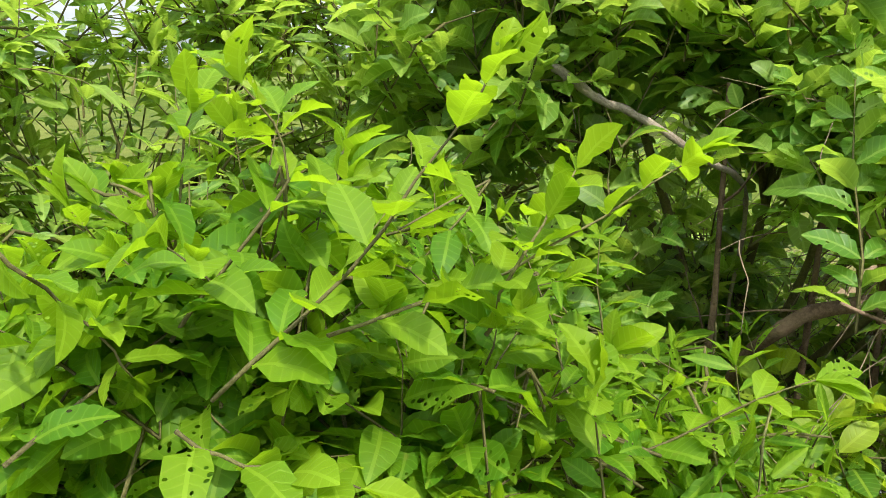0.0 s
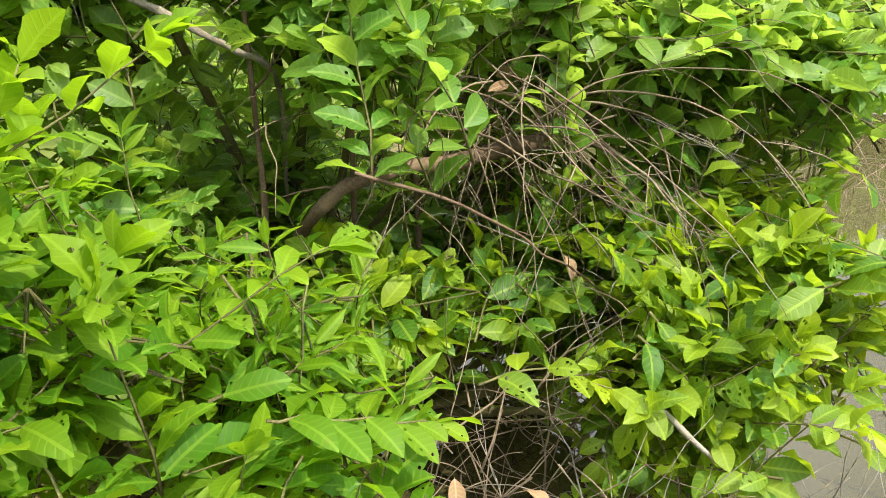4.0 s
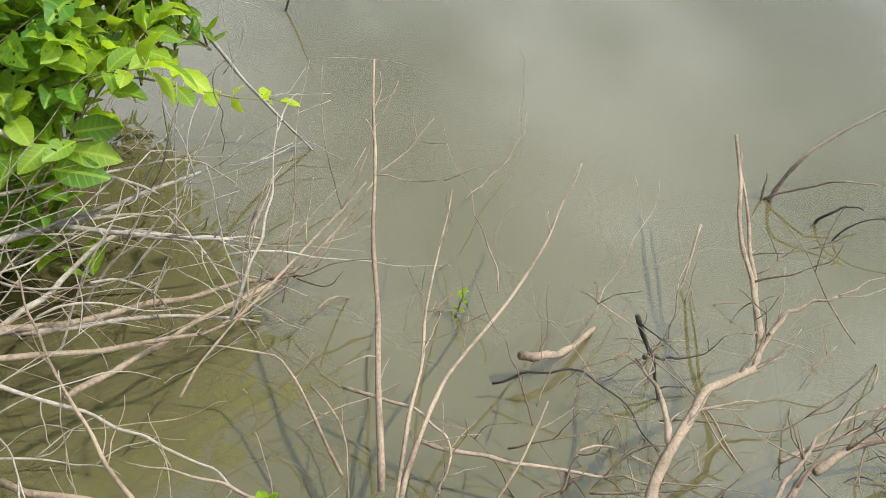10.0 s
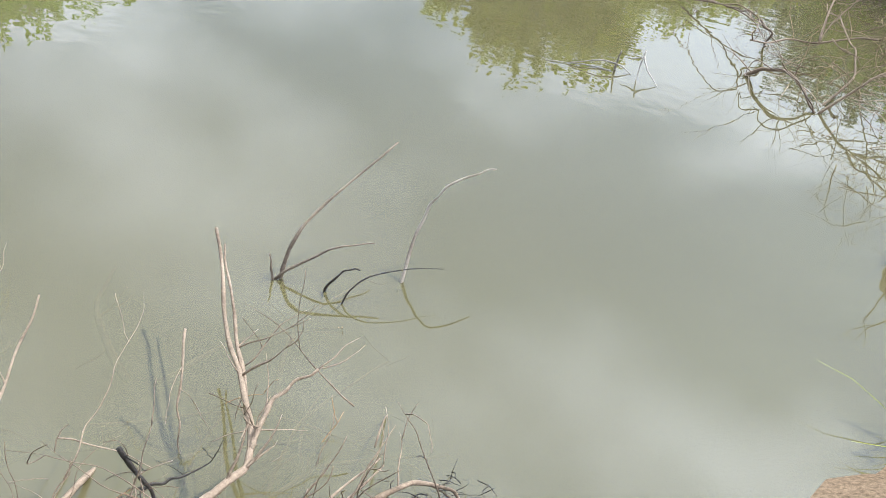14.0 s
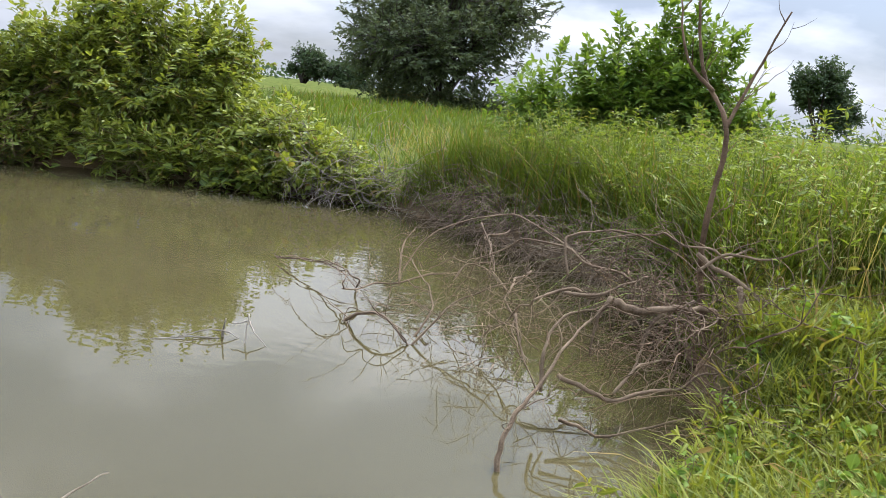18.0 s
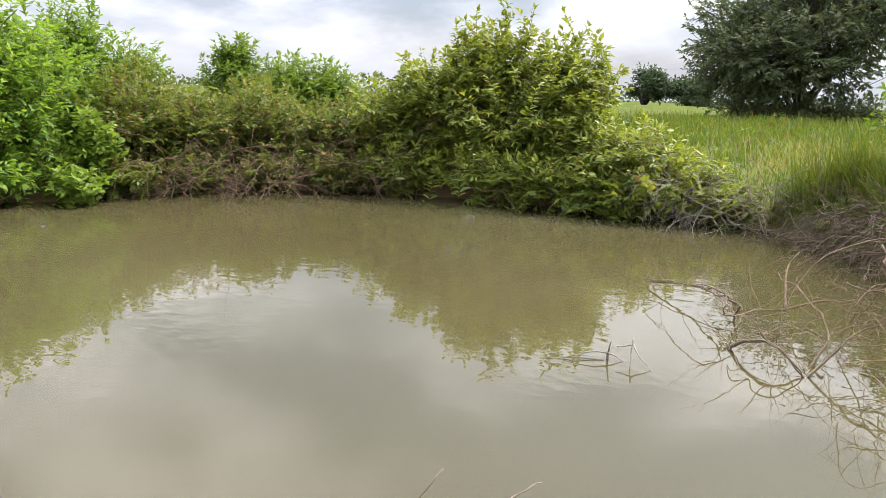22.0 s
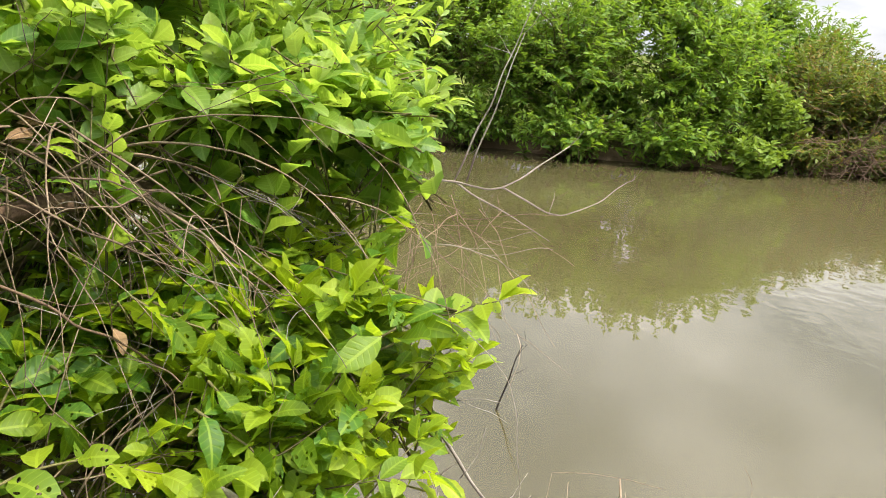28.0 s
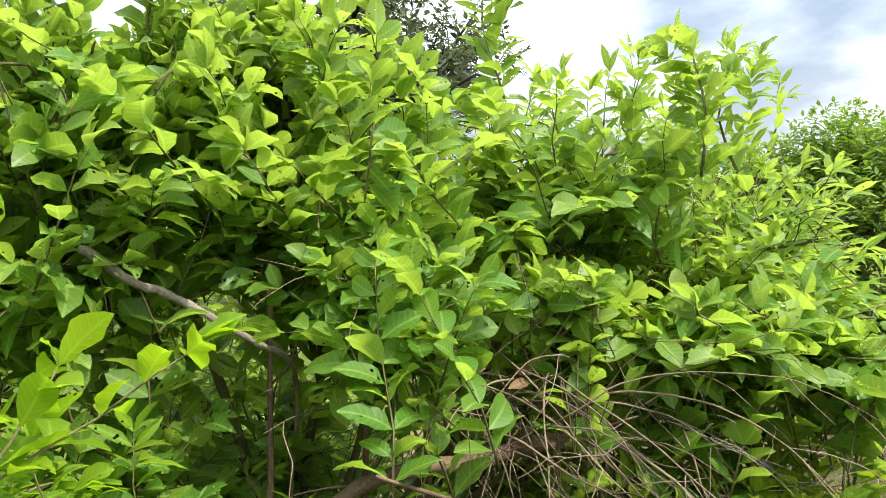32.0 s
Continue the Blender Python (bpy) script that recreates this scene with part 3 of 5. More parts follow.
def height_at(px, py):
    px, py = np.asarray(px, float), np.asarray(py, float)
    s = shore_distance(px, py)
    s = s - 0.07 + 0.05 * np.sin(6.5 * px + 3.1 * py) + 0.04 * np.sin(10.3 * py - 4.7 * px) + 0.02 * np.sin(17 * px + 13 * py)
    # the east bank is cut steep
    cut = np.clip((px + 2.2) / 0.8, 0, 1) * np.clip((py - 3.9) / 0.8, 0, 1) * np.clip((13 - py) / 0.8, 0, 1)
    land = (0.36 + 0.20 * cut) * (1 - np.exp(-np.maximum(s, 0) / (0.45 - 0.39 * cut))) + 0.95 * (1 - np.exp(-np.maximum(s - 1, 0) / 14.0))
    bumps = 0.05 * np.sin(px * 2.3 + 1.1 * py) * np.sin(1.7 * py - 0.6 * px) * np.clip(s, 0, 1)
    bed = -0.75 * (1 - np.exp(-(np.maximum(-s, 0) / 1.1) ** 1.5)) - 0.004
    return np.where(s > 0, land + bumps, bed)


def spaced(lo, hi, step, far):
    near = list(np.arange(lo, hi, step))
    out, d = [], step
    x = near[-1]
    while x < far:
        d *= 1.25
        x += d
        out.append(x)
    left, d, x = [], step, lo
    while x > -far:
        d *= 1.25
        x -= d
        left.append(x)
    return np.array(left[::-1] + near + out)


gx, gy = spaced(-16, 5, 0.13, 2500), spaced(-4, 14, 0.13, 2500)
GX, GY = np.meshgrid(gx, gy)
GZ = height_at(GX, GY)
verts = np.stack([GX, GY, GZ], -1).reshape(-1, 3)
nx, ny = len(gx), len(gy)
ii = (np.arange(ny - 1)[:, None] * nx + np.arange(nx - 1)[None]).ravel()
ground = new("ground", mesh_of("ground", verts.tolist(), np.stack([ii, ii + 1, ii + nx + 1, ii + nx], 1).tolist(), SOIL))
tagged(ground, "grassy earth bank and field around the muddy pond", "ground", kind="structure")

bm = bmesh.new()
wv = [bm.verts.new((x, y, 0)) for x, y in ((-19, -6), (4, -6), (4, 15), (-19, 15))]
bm.faces.new(wv)
me = bpy.data.meshes.new("water")
bm.to_mesh(me)
bm.free()
me.materials.append(WATER)
tagged(new("water", me), "calm muddy olive-brown pond water reflecting the clouds", "pond water", kind="structure")


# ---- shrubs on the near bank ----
# lobes with a fourth number have shade painted in as darker, older leaf green
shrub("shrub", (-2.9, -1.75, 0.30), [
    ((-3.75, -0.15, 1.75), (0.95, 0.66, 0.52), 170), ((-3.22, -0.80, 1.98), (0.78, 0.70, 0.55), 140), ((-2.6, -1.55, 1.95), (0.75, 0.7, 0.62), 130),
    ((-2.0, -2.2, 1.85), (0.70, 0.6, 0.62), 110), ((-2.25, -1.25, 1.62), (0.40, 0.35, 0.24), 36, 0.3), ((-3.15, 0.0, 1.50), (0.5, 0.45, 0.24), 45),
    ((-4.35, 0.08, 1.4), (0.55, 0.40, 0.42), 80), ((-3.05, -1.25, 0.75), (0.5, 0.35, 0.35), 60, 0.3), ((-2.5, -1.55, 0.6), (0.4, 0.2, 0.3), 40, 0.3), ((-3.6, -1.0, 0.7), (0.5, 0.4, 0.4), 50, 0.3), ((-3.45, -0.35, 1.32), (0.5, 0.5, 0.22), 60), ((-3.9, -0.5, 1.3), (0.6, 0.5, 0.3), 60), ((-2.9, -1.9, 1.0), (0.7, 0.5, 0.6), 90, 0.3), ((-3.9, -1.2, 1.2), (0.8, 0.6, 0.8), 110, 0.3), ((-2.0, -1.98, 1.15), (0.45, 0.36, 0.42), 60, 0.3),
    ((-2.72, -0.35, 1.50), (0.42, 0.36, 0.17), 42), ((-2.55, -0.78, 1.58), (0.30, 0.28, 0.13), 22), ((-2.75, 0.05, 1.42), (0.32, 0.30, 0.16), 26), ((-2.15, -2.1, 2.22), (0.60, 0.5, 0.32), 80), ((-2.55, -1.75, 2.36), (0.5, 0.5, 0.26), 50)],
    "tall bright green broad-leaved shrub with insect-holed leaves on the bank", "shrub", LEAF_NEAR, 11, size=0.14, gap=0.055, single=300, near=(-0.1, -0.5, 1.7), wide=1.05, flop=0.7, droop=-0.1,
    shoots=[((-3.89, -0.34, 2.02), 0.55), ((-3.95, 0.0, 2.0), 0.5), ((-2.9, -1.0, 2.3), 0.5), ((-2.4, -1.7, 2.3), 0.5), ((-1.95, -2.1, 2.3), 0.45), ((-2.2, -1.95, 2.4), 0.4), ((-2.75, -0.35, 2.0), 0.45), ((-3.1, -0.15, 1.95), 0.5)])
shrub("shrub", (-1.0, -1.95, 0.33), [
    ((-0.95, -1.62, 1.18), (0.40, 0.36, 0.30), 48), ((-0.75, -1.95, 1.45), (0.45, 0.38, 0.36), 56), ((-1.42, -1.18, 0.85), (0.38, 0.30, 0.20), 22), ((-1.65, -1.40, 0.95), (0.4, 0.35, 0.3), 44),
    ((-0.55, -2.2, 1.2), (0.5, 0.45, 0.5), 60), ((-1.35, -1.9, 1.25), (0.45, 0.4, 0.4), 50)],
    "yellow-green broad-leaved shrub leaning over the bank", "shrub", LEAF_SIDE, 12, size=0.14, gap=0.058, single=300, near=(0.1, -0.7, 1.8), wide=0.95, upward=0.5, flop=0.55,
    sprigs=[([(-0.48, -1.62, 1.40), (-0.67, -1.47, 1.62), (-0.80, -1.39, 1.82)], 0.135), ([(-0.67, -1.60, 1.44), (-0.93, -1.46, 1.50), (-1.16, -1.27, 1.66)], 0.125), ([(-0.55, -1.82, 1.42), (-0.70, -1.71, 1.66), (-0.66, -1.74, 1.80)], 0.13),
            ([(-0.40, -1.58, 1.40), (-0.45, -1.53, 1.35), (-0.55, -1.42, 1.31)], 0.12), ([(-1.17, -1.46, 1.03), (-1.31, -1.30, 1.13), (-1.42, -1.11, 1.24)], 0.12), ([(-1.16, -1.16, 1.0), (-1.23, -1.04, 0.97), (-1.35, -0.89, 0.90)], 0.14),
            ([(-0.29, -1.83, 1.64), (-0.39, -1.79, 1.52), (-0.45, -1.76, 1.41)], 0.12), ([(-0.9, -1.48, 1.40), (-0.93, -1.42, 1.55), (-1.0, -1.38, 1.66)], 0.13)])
# here too a fourth number puts the hollow's shade into the leaf colour
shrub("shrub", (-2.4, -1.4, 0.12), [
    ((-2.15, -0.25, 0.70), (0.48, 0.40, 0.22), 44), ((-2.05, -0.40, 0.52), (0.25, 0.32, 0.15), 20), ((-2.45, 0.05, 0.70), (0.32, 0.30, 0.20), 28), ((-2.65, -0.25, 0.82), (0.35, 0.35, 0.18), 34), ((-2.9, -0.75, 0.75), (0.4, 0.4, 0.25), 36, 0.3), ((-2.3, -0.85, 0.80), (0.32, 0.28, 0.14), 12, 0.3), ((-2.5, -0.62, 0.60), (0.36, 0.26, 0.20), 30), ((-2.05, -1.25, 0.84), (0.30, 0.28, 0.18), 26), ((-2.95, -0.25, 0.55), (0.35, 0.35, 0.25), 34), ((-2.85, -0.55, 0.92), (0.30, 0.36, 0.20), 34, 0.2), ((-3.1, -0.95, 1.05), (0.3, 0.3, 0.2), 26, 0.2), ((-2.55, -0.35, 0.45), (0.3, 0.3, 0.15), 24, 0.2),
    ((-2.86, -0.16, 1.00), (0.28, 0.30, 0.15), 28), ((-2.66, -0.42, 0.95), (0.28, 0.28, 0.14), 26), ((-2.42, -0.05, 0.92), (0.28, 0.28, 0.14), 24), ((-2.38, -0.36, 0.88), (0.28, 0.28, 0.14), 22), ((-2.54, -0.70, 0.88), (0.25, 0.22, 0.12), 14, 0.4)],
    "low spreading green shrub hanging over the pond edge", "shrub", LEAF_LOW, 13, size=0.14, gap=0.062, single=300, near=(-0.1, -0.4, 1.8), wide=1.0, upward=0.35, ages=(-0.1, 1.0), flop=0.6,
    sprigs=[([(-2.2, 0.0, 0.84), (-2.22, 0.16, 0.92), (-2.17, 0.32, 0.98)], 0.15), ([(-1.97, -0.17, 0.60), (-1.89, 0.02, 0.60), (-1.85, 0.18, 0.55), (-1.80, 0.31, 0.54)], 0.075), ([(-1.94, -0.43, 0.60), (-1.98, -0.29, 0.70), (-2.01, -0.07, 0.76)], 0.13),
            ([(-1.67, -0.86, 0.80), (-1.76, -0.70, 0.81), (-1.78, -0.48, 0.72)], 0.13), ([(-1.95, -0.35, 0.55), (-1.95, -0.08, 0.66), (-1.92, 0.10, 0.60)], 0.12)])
shrub("shrub", (-1.2, -3.3, 0.4), [
    ((-1.2, -3.1, 1.35), (1.1, 0.7, 0.75), 170), ((-0.7, -3.3, 2.0), (0.9, 0.6, 0.55), 120), ((0.1, -3.2, 1.8), (0.7, 0.5, 0.6), 90), ((-1.9, -3.2, 2.1), (0.9, 0.6, 0.5), 100), ((-0.3, -3.1, 1.25), (0.8, 0.6, 0.7), 110), ((-2.3, -3.1, 1.5), (0.9, 0.7, 0.8), 130), ((-3.4, -2.7, 1.4), (0.9, 0.7, 0.8), 110), ((-1.8, -2.6, 0.8), (0.8, 0.5, 0.45), 90)],
    "dense green shrub on the bank behind the leaning one", "shrub", LEAF_NEAR, 14, size=0.15, gap=0.085, wide=1.3, shape="slim")

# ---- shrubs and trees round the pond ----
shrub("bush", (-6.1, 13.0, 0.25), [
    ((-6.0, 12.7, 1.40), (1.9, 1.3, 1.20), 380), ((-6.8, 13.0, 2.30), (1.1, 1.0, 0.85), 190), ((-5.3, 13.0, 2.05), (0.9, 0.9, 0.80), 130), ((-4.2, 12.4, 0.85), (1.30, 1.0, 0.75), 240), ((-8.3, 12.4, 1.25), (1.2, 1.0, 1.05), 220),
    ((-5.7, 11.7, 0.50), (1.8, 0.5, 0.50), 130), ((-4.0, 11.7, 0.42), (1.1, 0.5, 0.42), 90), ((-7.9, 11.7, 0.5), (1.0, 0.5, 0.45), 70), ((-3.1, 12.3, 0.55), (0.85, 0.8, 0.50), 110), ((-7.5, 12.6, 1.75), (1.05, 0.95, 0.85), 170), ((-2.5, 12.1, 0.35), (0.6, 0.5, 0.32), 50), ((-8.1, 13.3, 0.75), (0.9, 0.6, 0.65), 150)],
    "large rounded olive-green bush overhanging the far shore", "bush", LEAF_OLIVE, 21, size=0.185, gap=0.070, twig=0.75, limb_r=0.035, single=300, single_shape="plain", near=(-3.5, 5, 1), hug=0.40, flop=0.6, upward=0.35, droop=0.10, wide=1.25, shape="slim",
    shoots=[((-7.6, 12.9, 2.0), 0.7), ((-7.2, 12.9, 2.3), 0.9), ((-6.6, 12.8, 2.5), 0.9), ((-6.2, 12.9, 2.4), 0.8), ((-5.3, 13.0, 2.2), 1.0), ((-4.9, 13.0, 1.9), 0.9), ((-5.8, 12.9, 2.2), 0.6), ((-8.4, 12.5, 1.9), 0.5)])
for i, (b, lobes) in enumerate((
    ((-12.6, 7.0, 0.3), [((-12.0, 7.0, 1.25), (1.3, 1.2, 1.25), 330), ((-12.6, 8.3, 1.4), (1.2, 1.2, 1.0), 200), ((-12.4, 7.3, 2.25), (1.2, 1.1, 0.80), 170), ((-13.2, 8.6, 2.0), (1.1, 1.1, 0.8), 120), ((-13.4, 7.2, 2.75), (1.2, 1.1, 0.75), 150), ((-11.4, 6.5, 0.50), (0.8, 1.0, 0.48), 150)]),
    ((-13.4, 5.2, 0.3), [((-12.9, 5.3, 1.5), (1.4, 1.3, 1.55), 400), ((-13.8, 6.2, 2.3), (1.3, 1.2, 0.9), 170), ((-12.1, 5.1, 0.50), (0.8, 1.0, 0.48), 150), ((-13.2, 4.4, 1.3), (1.0, 0.8, 1.2), 150), ((-13.7, 6.4, 0.95), (0.9, 0.8, 0.85), 150)]),
    ((-15.0, 3.6, 0.3), [((-14.4, 3.7, 1.7), (1.4, 1.4, 1.7), 380), ((-15.0, 4.8, 2.5), (1.4, 1.3, 1.1), 190), ((-15.0, 3.6, 3.0), (1.3, 1.3, 1.0), 210), ((-15.4, 2.7, 2.7), (1.2, 1.2, 0.95), 150), ((-13.3, 3.7, 0.55), (0.8, 1.0, 0.55), 150), ((-14.6, 2.6, 1.4), (1.0, 0.8, 1.3), 150)]),
    ((-15.8, 1.4, 0.3), [((-15.4, 1.5, 1.8), (1.5, 1.5, 1.9), 340), ((-15.6, -0.8, 1.8), (1.5, 1.4, 1.8), 260), ((-14.4, 1.6, 0.6), (0.8, 0.9, 0.6), 120)]))):
    shrub("bush", b, lobes, "dense bright green broad-leaved bush on the far bank", "bush", LEAF_WALL, 30 + i, size=0.165, gap=0.065, twig=0.7, upward=0.35, droop=0.1, shape="slim", wide=1.35, limb_r=0.035, group="bushes along the far bank", flop=0.5,
          single=200, single_shape="plain", near=(-4, 3, 1), hug=0.35)
shrub("bush", (-14.4, 10.0, 0.4), [((-14.2, 9.9, 2.55), (0.95, 0.95, 0.85), 170), ((-13.6, 10.7, 2.05), (0.95, 0.9, 0.75), 130), ((-14.0, 10.0, 1.3), (1.1, 1.0, 0.9), 150)], "taller dark green bush behind the far bank bushes", "bush", LEAF_WALL, 37,
      size=0.16, gap=0.065, twig=0.6, upward=0.4, shape="slim", wide=1.3, limb_r=0.03, flop=0.5, shoots=[((-14.4, 9.8, 3.1), 0.5), ((-13.9, 10.2, 2.9), 0.5), ((-14.8, 9.5, 2.9), 0.4)])
shrub("bush", (-11.1, 7.8, 0.1), [((-10.45, 7.25, 0.30), (0.50, 0.40, 0.25), 45), ((-10.95, 7.95, 0.85), (0.40, 0.40, 0.60), 60), ((-11.0, 7.7, 0.35), (0.6, 0.6, 0.35), 70)],
      "small yellow-green bush dipping into the water", "bush", LEAF_FRESH, 39, size=0.16, gap=0.06, twig=0.45, limb_r=0.015, single=120, single_shape="plain", near=(-4, 3, 1), ages=(0.6, 1.3))
for i, (x, y, h) in enumerate(((-11.5, 8.9, 1.1), (-11.1, 10.0, 1.0), (-10.4, 11.0, 1.02), (-9.5, 11.8, 0.95), (-8.6, 12.4, 0.9), (-12.6, 10.2, 1.2), (-11.4, 12.0, 1.1), (-9.6, 13.2, 1.0))):
    shrub("bush", (x, y, 0.25), [((x, y, h), (1.0, 0.95, h * 0.92), 330), ((x + 0.62, y - 0.55, 0.36), (0.65, 0.65, 0.38), 130)], "low scrubby bush with small leaves and dead twigs", "bush", LEAF_HEDGE, 40 + i, size=0.125, gap=0.055, twig=0.55, shape="flake",
          limb_r=0.02, group="scrub along the far bank", stem=WOOD_BROWN, wide=1.3, hug=0.4)
shrub("tree", (-14.2, 14.3, 0.6), [((-14.2, 14.3, 1.8), (1.1, 0.9, 0.95), 260), ((-14.3, 14.3, 2.5), (0.7, 0.6, 0.5), 90)], "small young tree with drooping pale green leaves", "tree", LEAF_FRESH, 51, size=0.2, gap=0.07, twig=0.6, shape="flake", droop=0.3)
shrub("tree", (-13.1, 15.2, 0.6), [((-13.1, 15.2, 1.75), (1.8, 1.2, 0.85), 520)], "rounded dark green small tree behind the scrub", "tree", LEAF_FRESH, 52, size=0.2, gap=0.07, twig=0.6, shape="flake", droop=0.3)
shrub("bush", (1.6, 13.2, 0.5), [((0.1, 13.4, 1.7), (0.95, 0.8, 0.85), 190), ((1.2, 13.3, 2.05), (0.95, 0.9, 1.05), 260), ((2.15, 13.2, 2.3), (0.95, 0.9, 1.2), 280), ((2.95, 13.0, 1.7), (0.85, 0.8, 0.85), 160), ((0.7, 12.9, 1.2), (1.0, 0.6, 0.6), 120), ((2.2, 12.6, 1.3), (1.0, 0.6, 0.6), 120)],
      "leafy green bush standing in the tall grass", "bush", LEAF_FRESH, 53, size=0.19, gap=0.065, twig=0.6, shape="slim", wide=1.3, upward=0.4, flop=0.6, single=150, single_shape="plain",
      shoots=[((1.1, 13.2, 2.7), 0.6), ((1.75, 13.2, 3.0), 0.7), ((2.2, 13.2, 3.1), 0.6), ((0.2, 13.4, 2.2), 0.6), ((2.8, 13.0, 2.6), 0.7), ((0.65, 13.3, 2.4), 0.5)])


def tree(place, crown, label, material, seed, size, count, trunk_r, twig, group=""):
    x, y = place
    z = float(height_at(np.array(x), np.array(y)))
    lobes = []
    rng = random.Random(seed)
    cx, cy, cz, rx, rz = crown
    for _ in range(11):
        a, h = rng.uniform(0, 6.283), rng.uniform(-1.0, 0.8)
        lobes.append(((cx + rx * 0.55 * math.cos(a), cy + rx * 0.55 * math.sin(a), cz + rz * 0.6 * h), (rx * 0.5, rx * 0.5, rz * 0.42), count // 11))
    lobes.append(((cx, cy, cz + rz * 0.45), (rx * 0.6, rx * 0.6, rz * 0.55), count // 9))
    return shrub("tree", (x, y, z - 0.05), lobes, label, "tree", material, seed, size=size, gap=size * 0.32, twig=twig, limb_r=trunk_r, stem=WOOD_DARK, group=group, shape="flake", flop=0.9, hug=0.5, upward=0.2, droop=0.2)


tree((-5.0, 39.7), (-4.7, 39.7, 5.2, 5.7, 5.4), "large dark grey-green tree standing in the field", LEAF_TREE, 61, 0.34, 2300, 0.10, 0.85)
tree((18.0, 56.5), (18.0, 56.5, 4.5, 2.4, 2.8), "lone dark rounded tree far off in the field", LEAF_FAR, 62, 0.36, 900, 0.06, 0.8)
tree((-31.5, 105), (-31.5, 105, 3.9, 3.0, 2.7), "distant dark tree across the field", LEAF_FAR, 63, 0.6, 420, 0.25, 1.6, "distant trees")
tree((-26.0, 105), (-26.0, 105, 3.1, 3.6, 2.2), "distant low dark tree across the field", LEAF_FAR, 64, 0.6, 480, 0.25, 1.6, "distant trees")
tree((-13.5, -4.6), (-13.5, -4.6, 4.7, 3.1, 2.7), "tall dark tree behind the shrubs", LEAF_TREE, 65, 0.2, 750, 0.10, 0.7)


shrub("bush", (-3.0, 36.5, 1.1), [((-3.0, 36.5, 1.7), (2.6, 1.2, 0.8), 160), ((-6.5, 37, 1.6), (2.2, 1.2, 0.8), 120), ((1.0, 37.5, 1.6), (2.0, 1.2, 0.7), 100)],
      "low dark scrub under the large field tree", "bush", LEAF_TREE, 66, size=0.25, gap=0.09, twig=0.8, shape="flake", limb_r=0.03)


def far_woods():
    rng = random.Random(7)
    leaves = []
    for i in range(12000):
        a = rng.uniform(-math.pi, math.pi)
        r = rng.uniform(260, 330)
        h = 2.2 + 5.5 * abs(noise.noise(Vector((math.cos(a) * 11, math.sin(a) * 11, 0.3)))) + 1.5 * abs(noise.noise(Vector((math.cos(a) * 50, math.sin(a) * 50, 0.7))))
        p = (-math.sin(a) * r, math.cos(a) * r, 1.2 + h * rng.random() ** 0.8)
        leaves.append((p, leaf_frame((rng.gauss(0, 1), rng.gauss(0, 1), rng.gauss(0, 1)), rng, 2.0), rng.uniform(1.0, 2.0), 2.0, rng.random()))
    ob = new("far_woods", leaves_mesh("far_woods", leaves, "flake", LEAF_FAR))
    tagged(ob, "low hazy line of woods on the horizon", "woods", kind="stuff")


far_woods()


# ---- grass ----
def blades(name, spots, label, material, seed, tall, width, lean=0.35, category="grass"):
    """Bent grass blades; spots: rows of (x, y, count, spread)."""
    rng = np.random.default_rng(seed)
    px, py, hs = [], [], []
    tone = []
    for x, y, n, spread in spots:
        px.append(x + rng.normal(0, spread, n))
        py.append(y + rng.normal(0, spread, n))
        hs.append(np.full(n, rng.uniform(0.55, 1.15)))
        tone.append(np.full(n, rng.uniform(-0.1, 0.8)))
    px, py, hs, tone = np.concatenate(px), np.concatenate(py), np.concatenate(hs), np.concatenate(tone)
    keep = shore_distance(px, py) > 0.04
    px, py, hs, tone = px[keep], py[keep], hs[keep], tone[keep]
    n = len(px)
    pz = height_at(px, py) - 0.01
    h = tall * hs * rng.uniform(0.5, 1.15, n)
    a, l = rng.uniform(0, 2 * np.pi, n), lean * rng.uniform(0.2, 1.6, n)
    w = width * rng.uniform(0.6, 1.3, n)
    face = a + np.pi / 2 + rng.normal(0, 0.5, n)
    rows = []
    for t, k in ((0.0, 0.8), (0.4, 1.0), (0.75, 0.7)):
        cx, cy = px + np.cos(a) * h * l * t ** 1.8, py + np.sin(a) * h * l * t ** 1.8
        cz = pz + h * (t - 0.25 * l * t ** 2)
        for s in (-0.5, 0.5):
            rows.append(np.stack([cx + np.cos(face) * w * k * s, cy + np.sin(face) * w * k * s, cz], -1))
    rows.append(np.stack([px + np.cos(a) * h * l, py + np.sin(a) * h * l, pz + h * (1 - 0.3 * l)], -1))
    co = np.stack(rows, 1)
    f = [(0, 1, 3, 2), (2, 3, 5, 4), (4, 5, 6)]
    flat_f, lens = np.concatenate([np.array(q) for q in f]), np.array([4, 4, 3])
    me_g = bpy.data.meshes.new(name)
    me_g.vertices.add(n * 7)
    me_g.vertices.foreach_set("co", co.ravel())
    loops = (flat_f[None] + (np.arange(n) * 7)[:, None]).ravel()
    me_g.loops.add(len(loops))
    me_g.loops.foreach_set("vertex_index", loops)
    me_g.polygons.add(n * 3)
    me_g.polygons.foreach_set("loop_start", np.concatenate([[0], np.cumsum(np.tile(lens, n))[:-1]]))
    layer = me_g.uv_layers.new(name="uv")
    uv = np.array([(0.4, 0), (0.6, 0), (0.4, 0.4), (0.6, 0.4), (0.4, 0.75), (0.6, 0.75), (0.5, 1)])
    layer.data.foreach_set("uv", np.tile(uv[flat_f], (n, 1)).ravel())
    age = me_g.attributes.new("age", "FLOAT", "POINT")
    age.data.foreach_set("value", np.repeat(tone + rng.uniform(0, 0.35, n), 7))
    me_g.materials.append(material)
    me_g.update(calc_edges=True)
    tagged(new(name, me_g), label, category, kind="stuff")


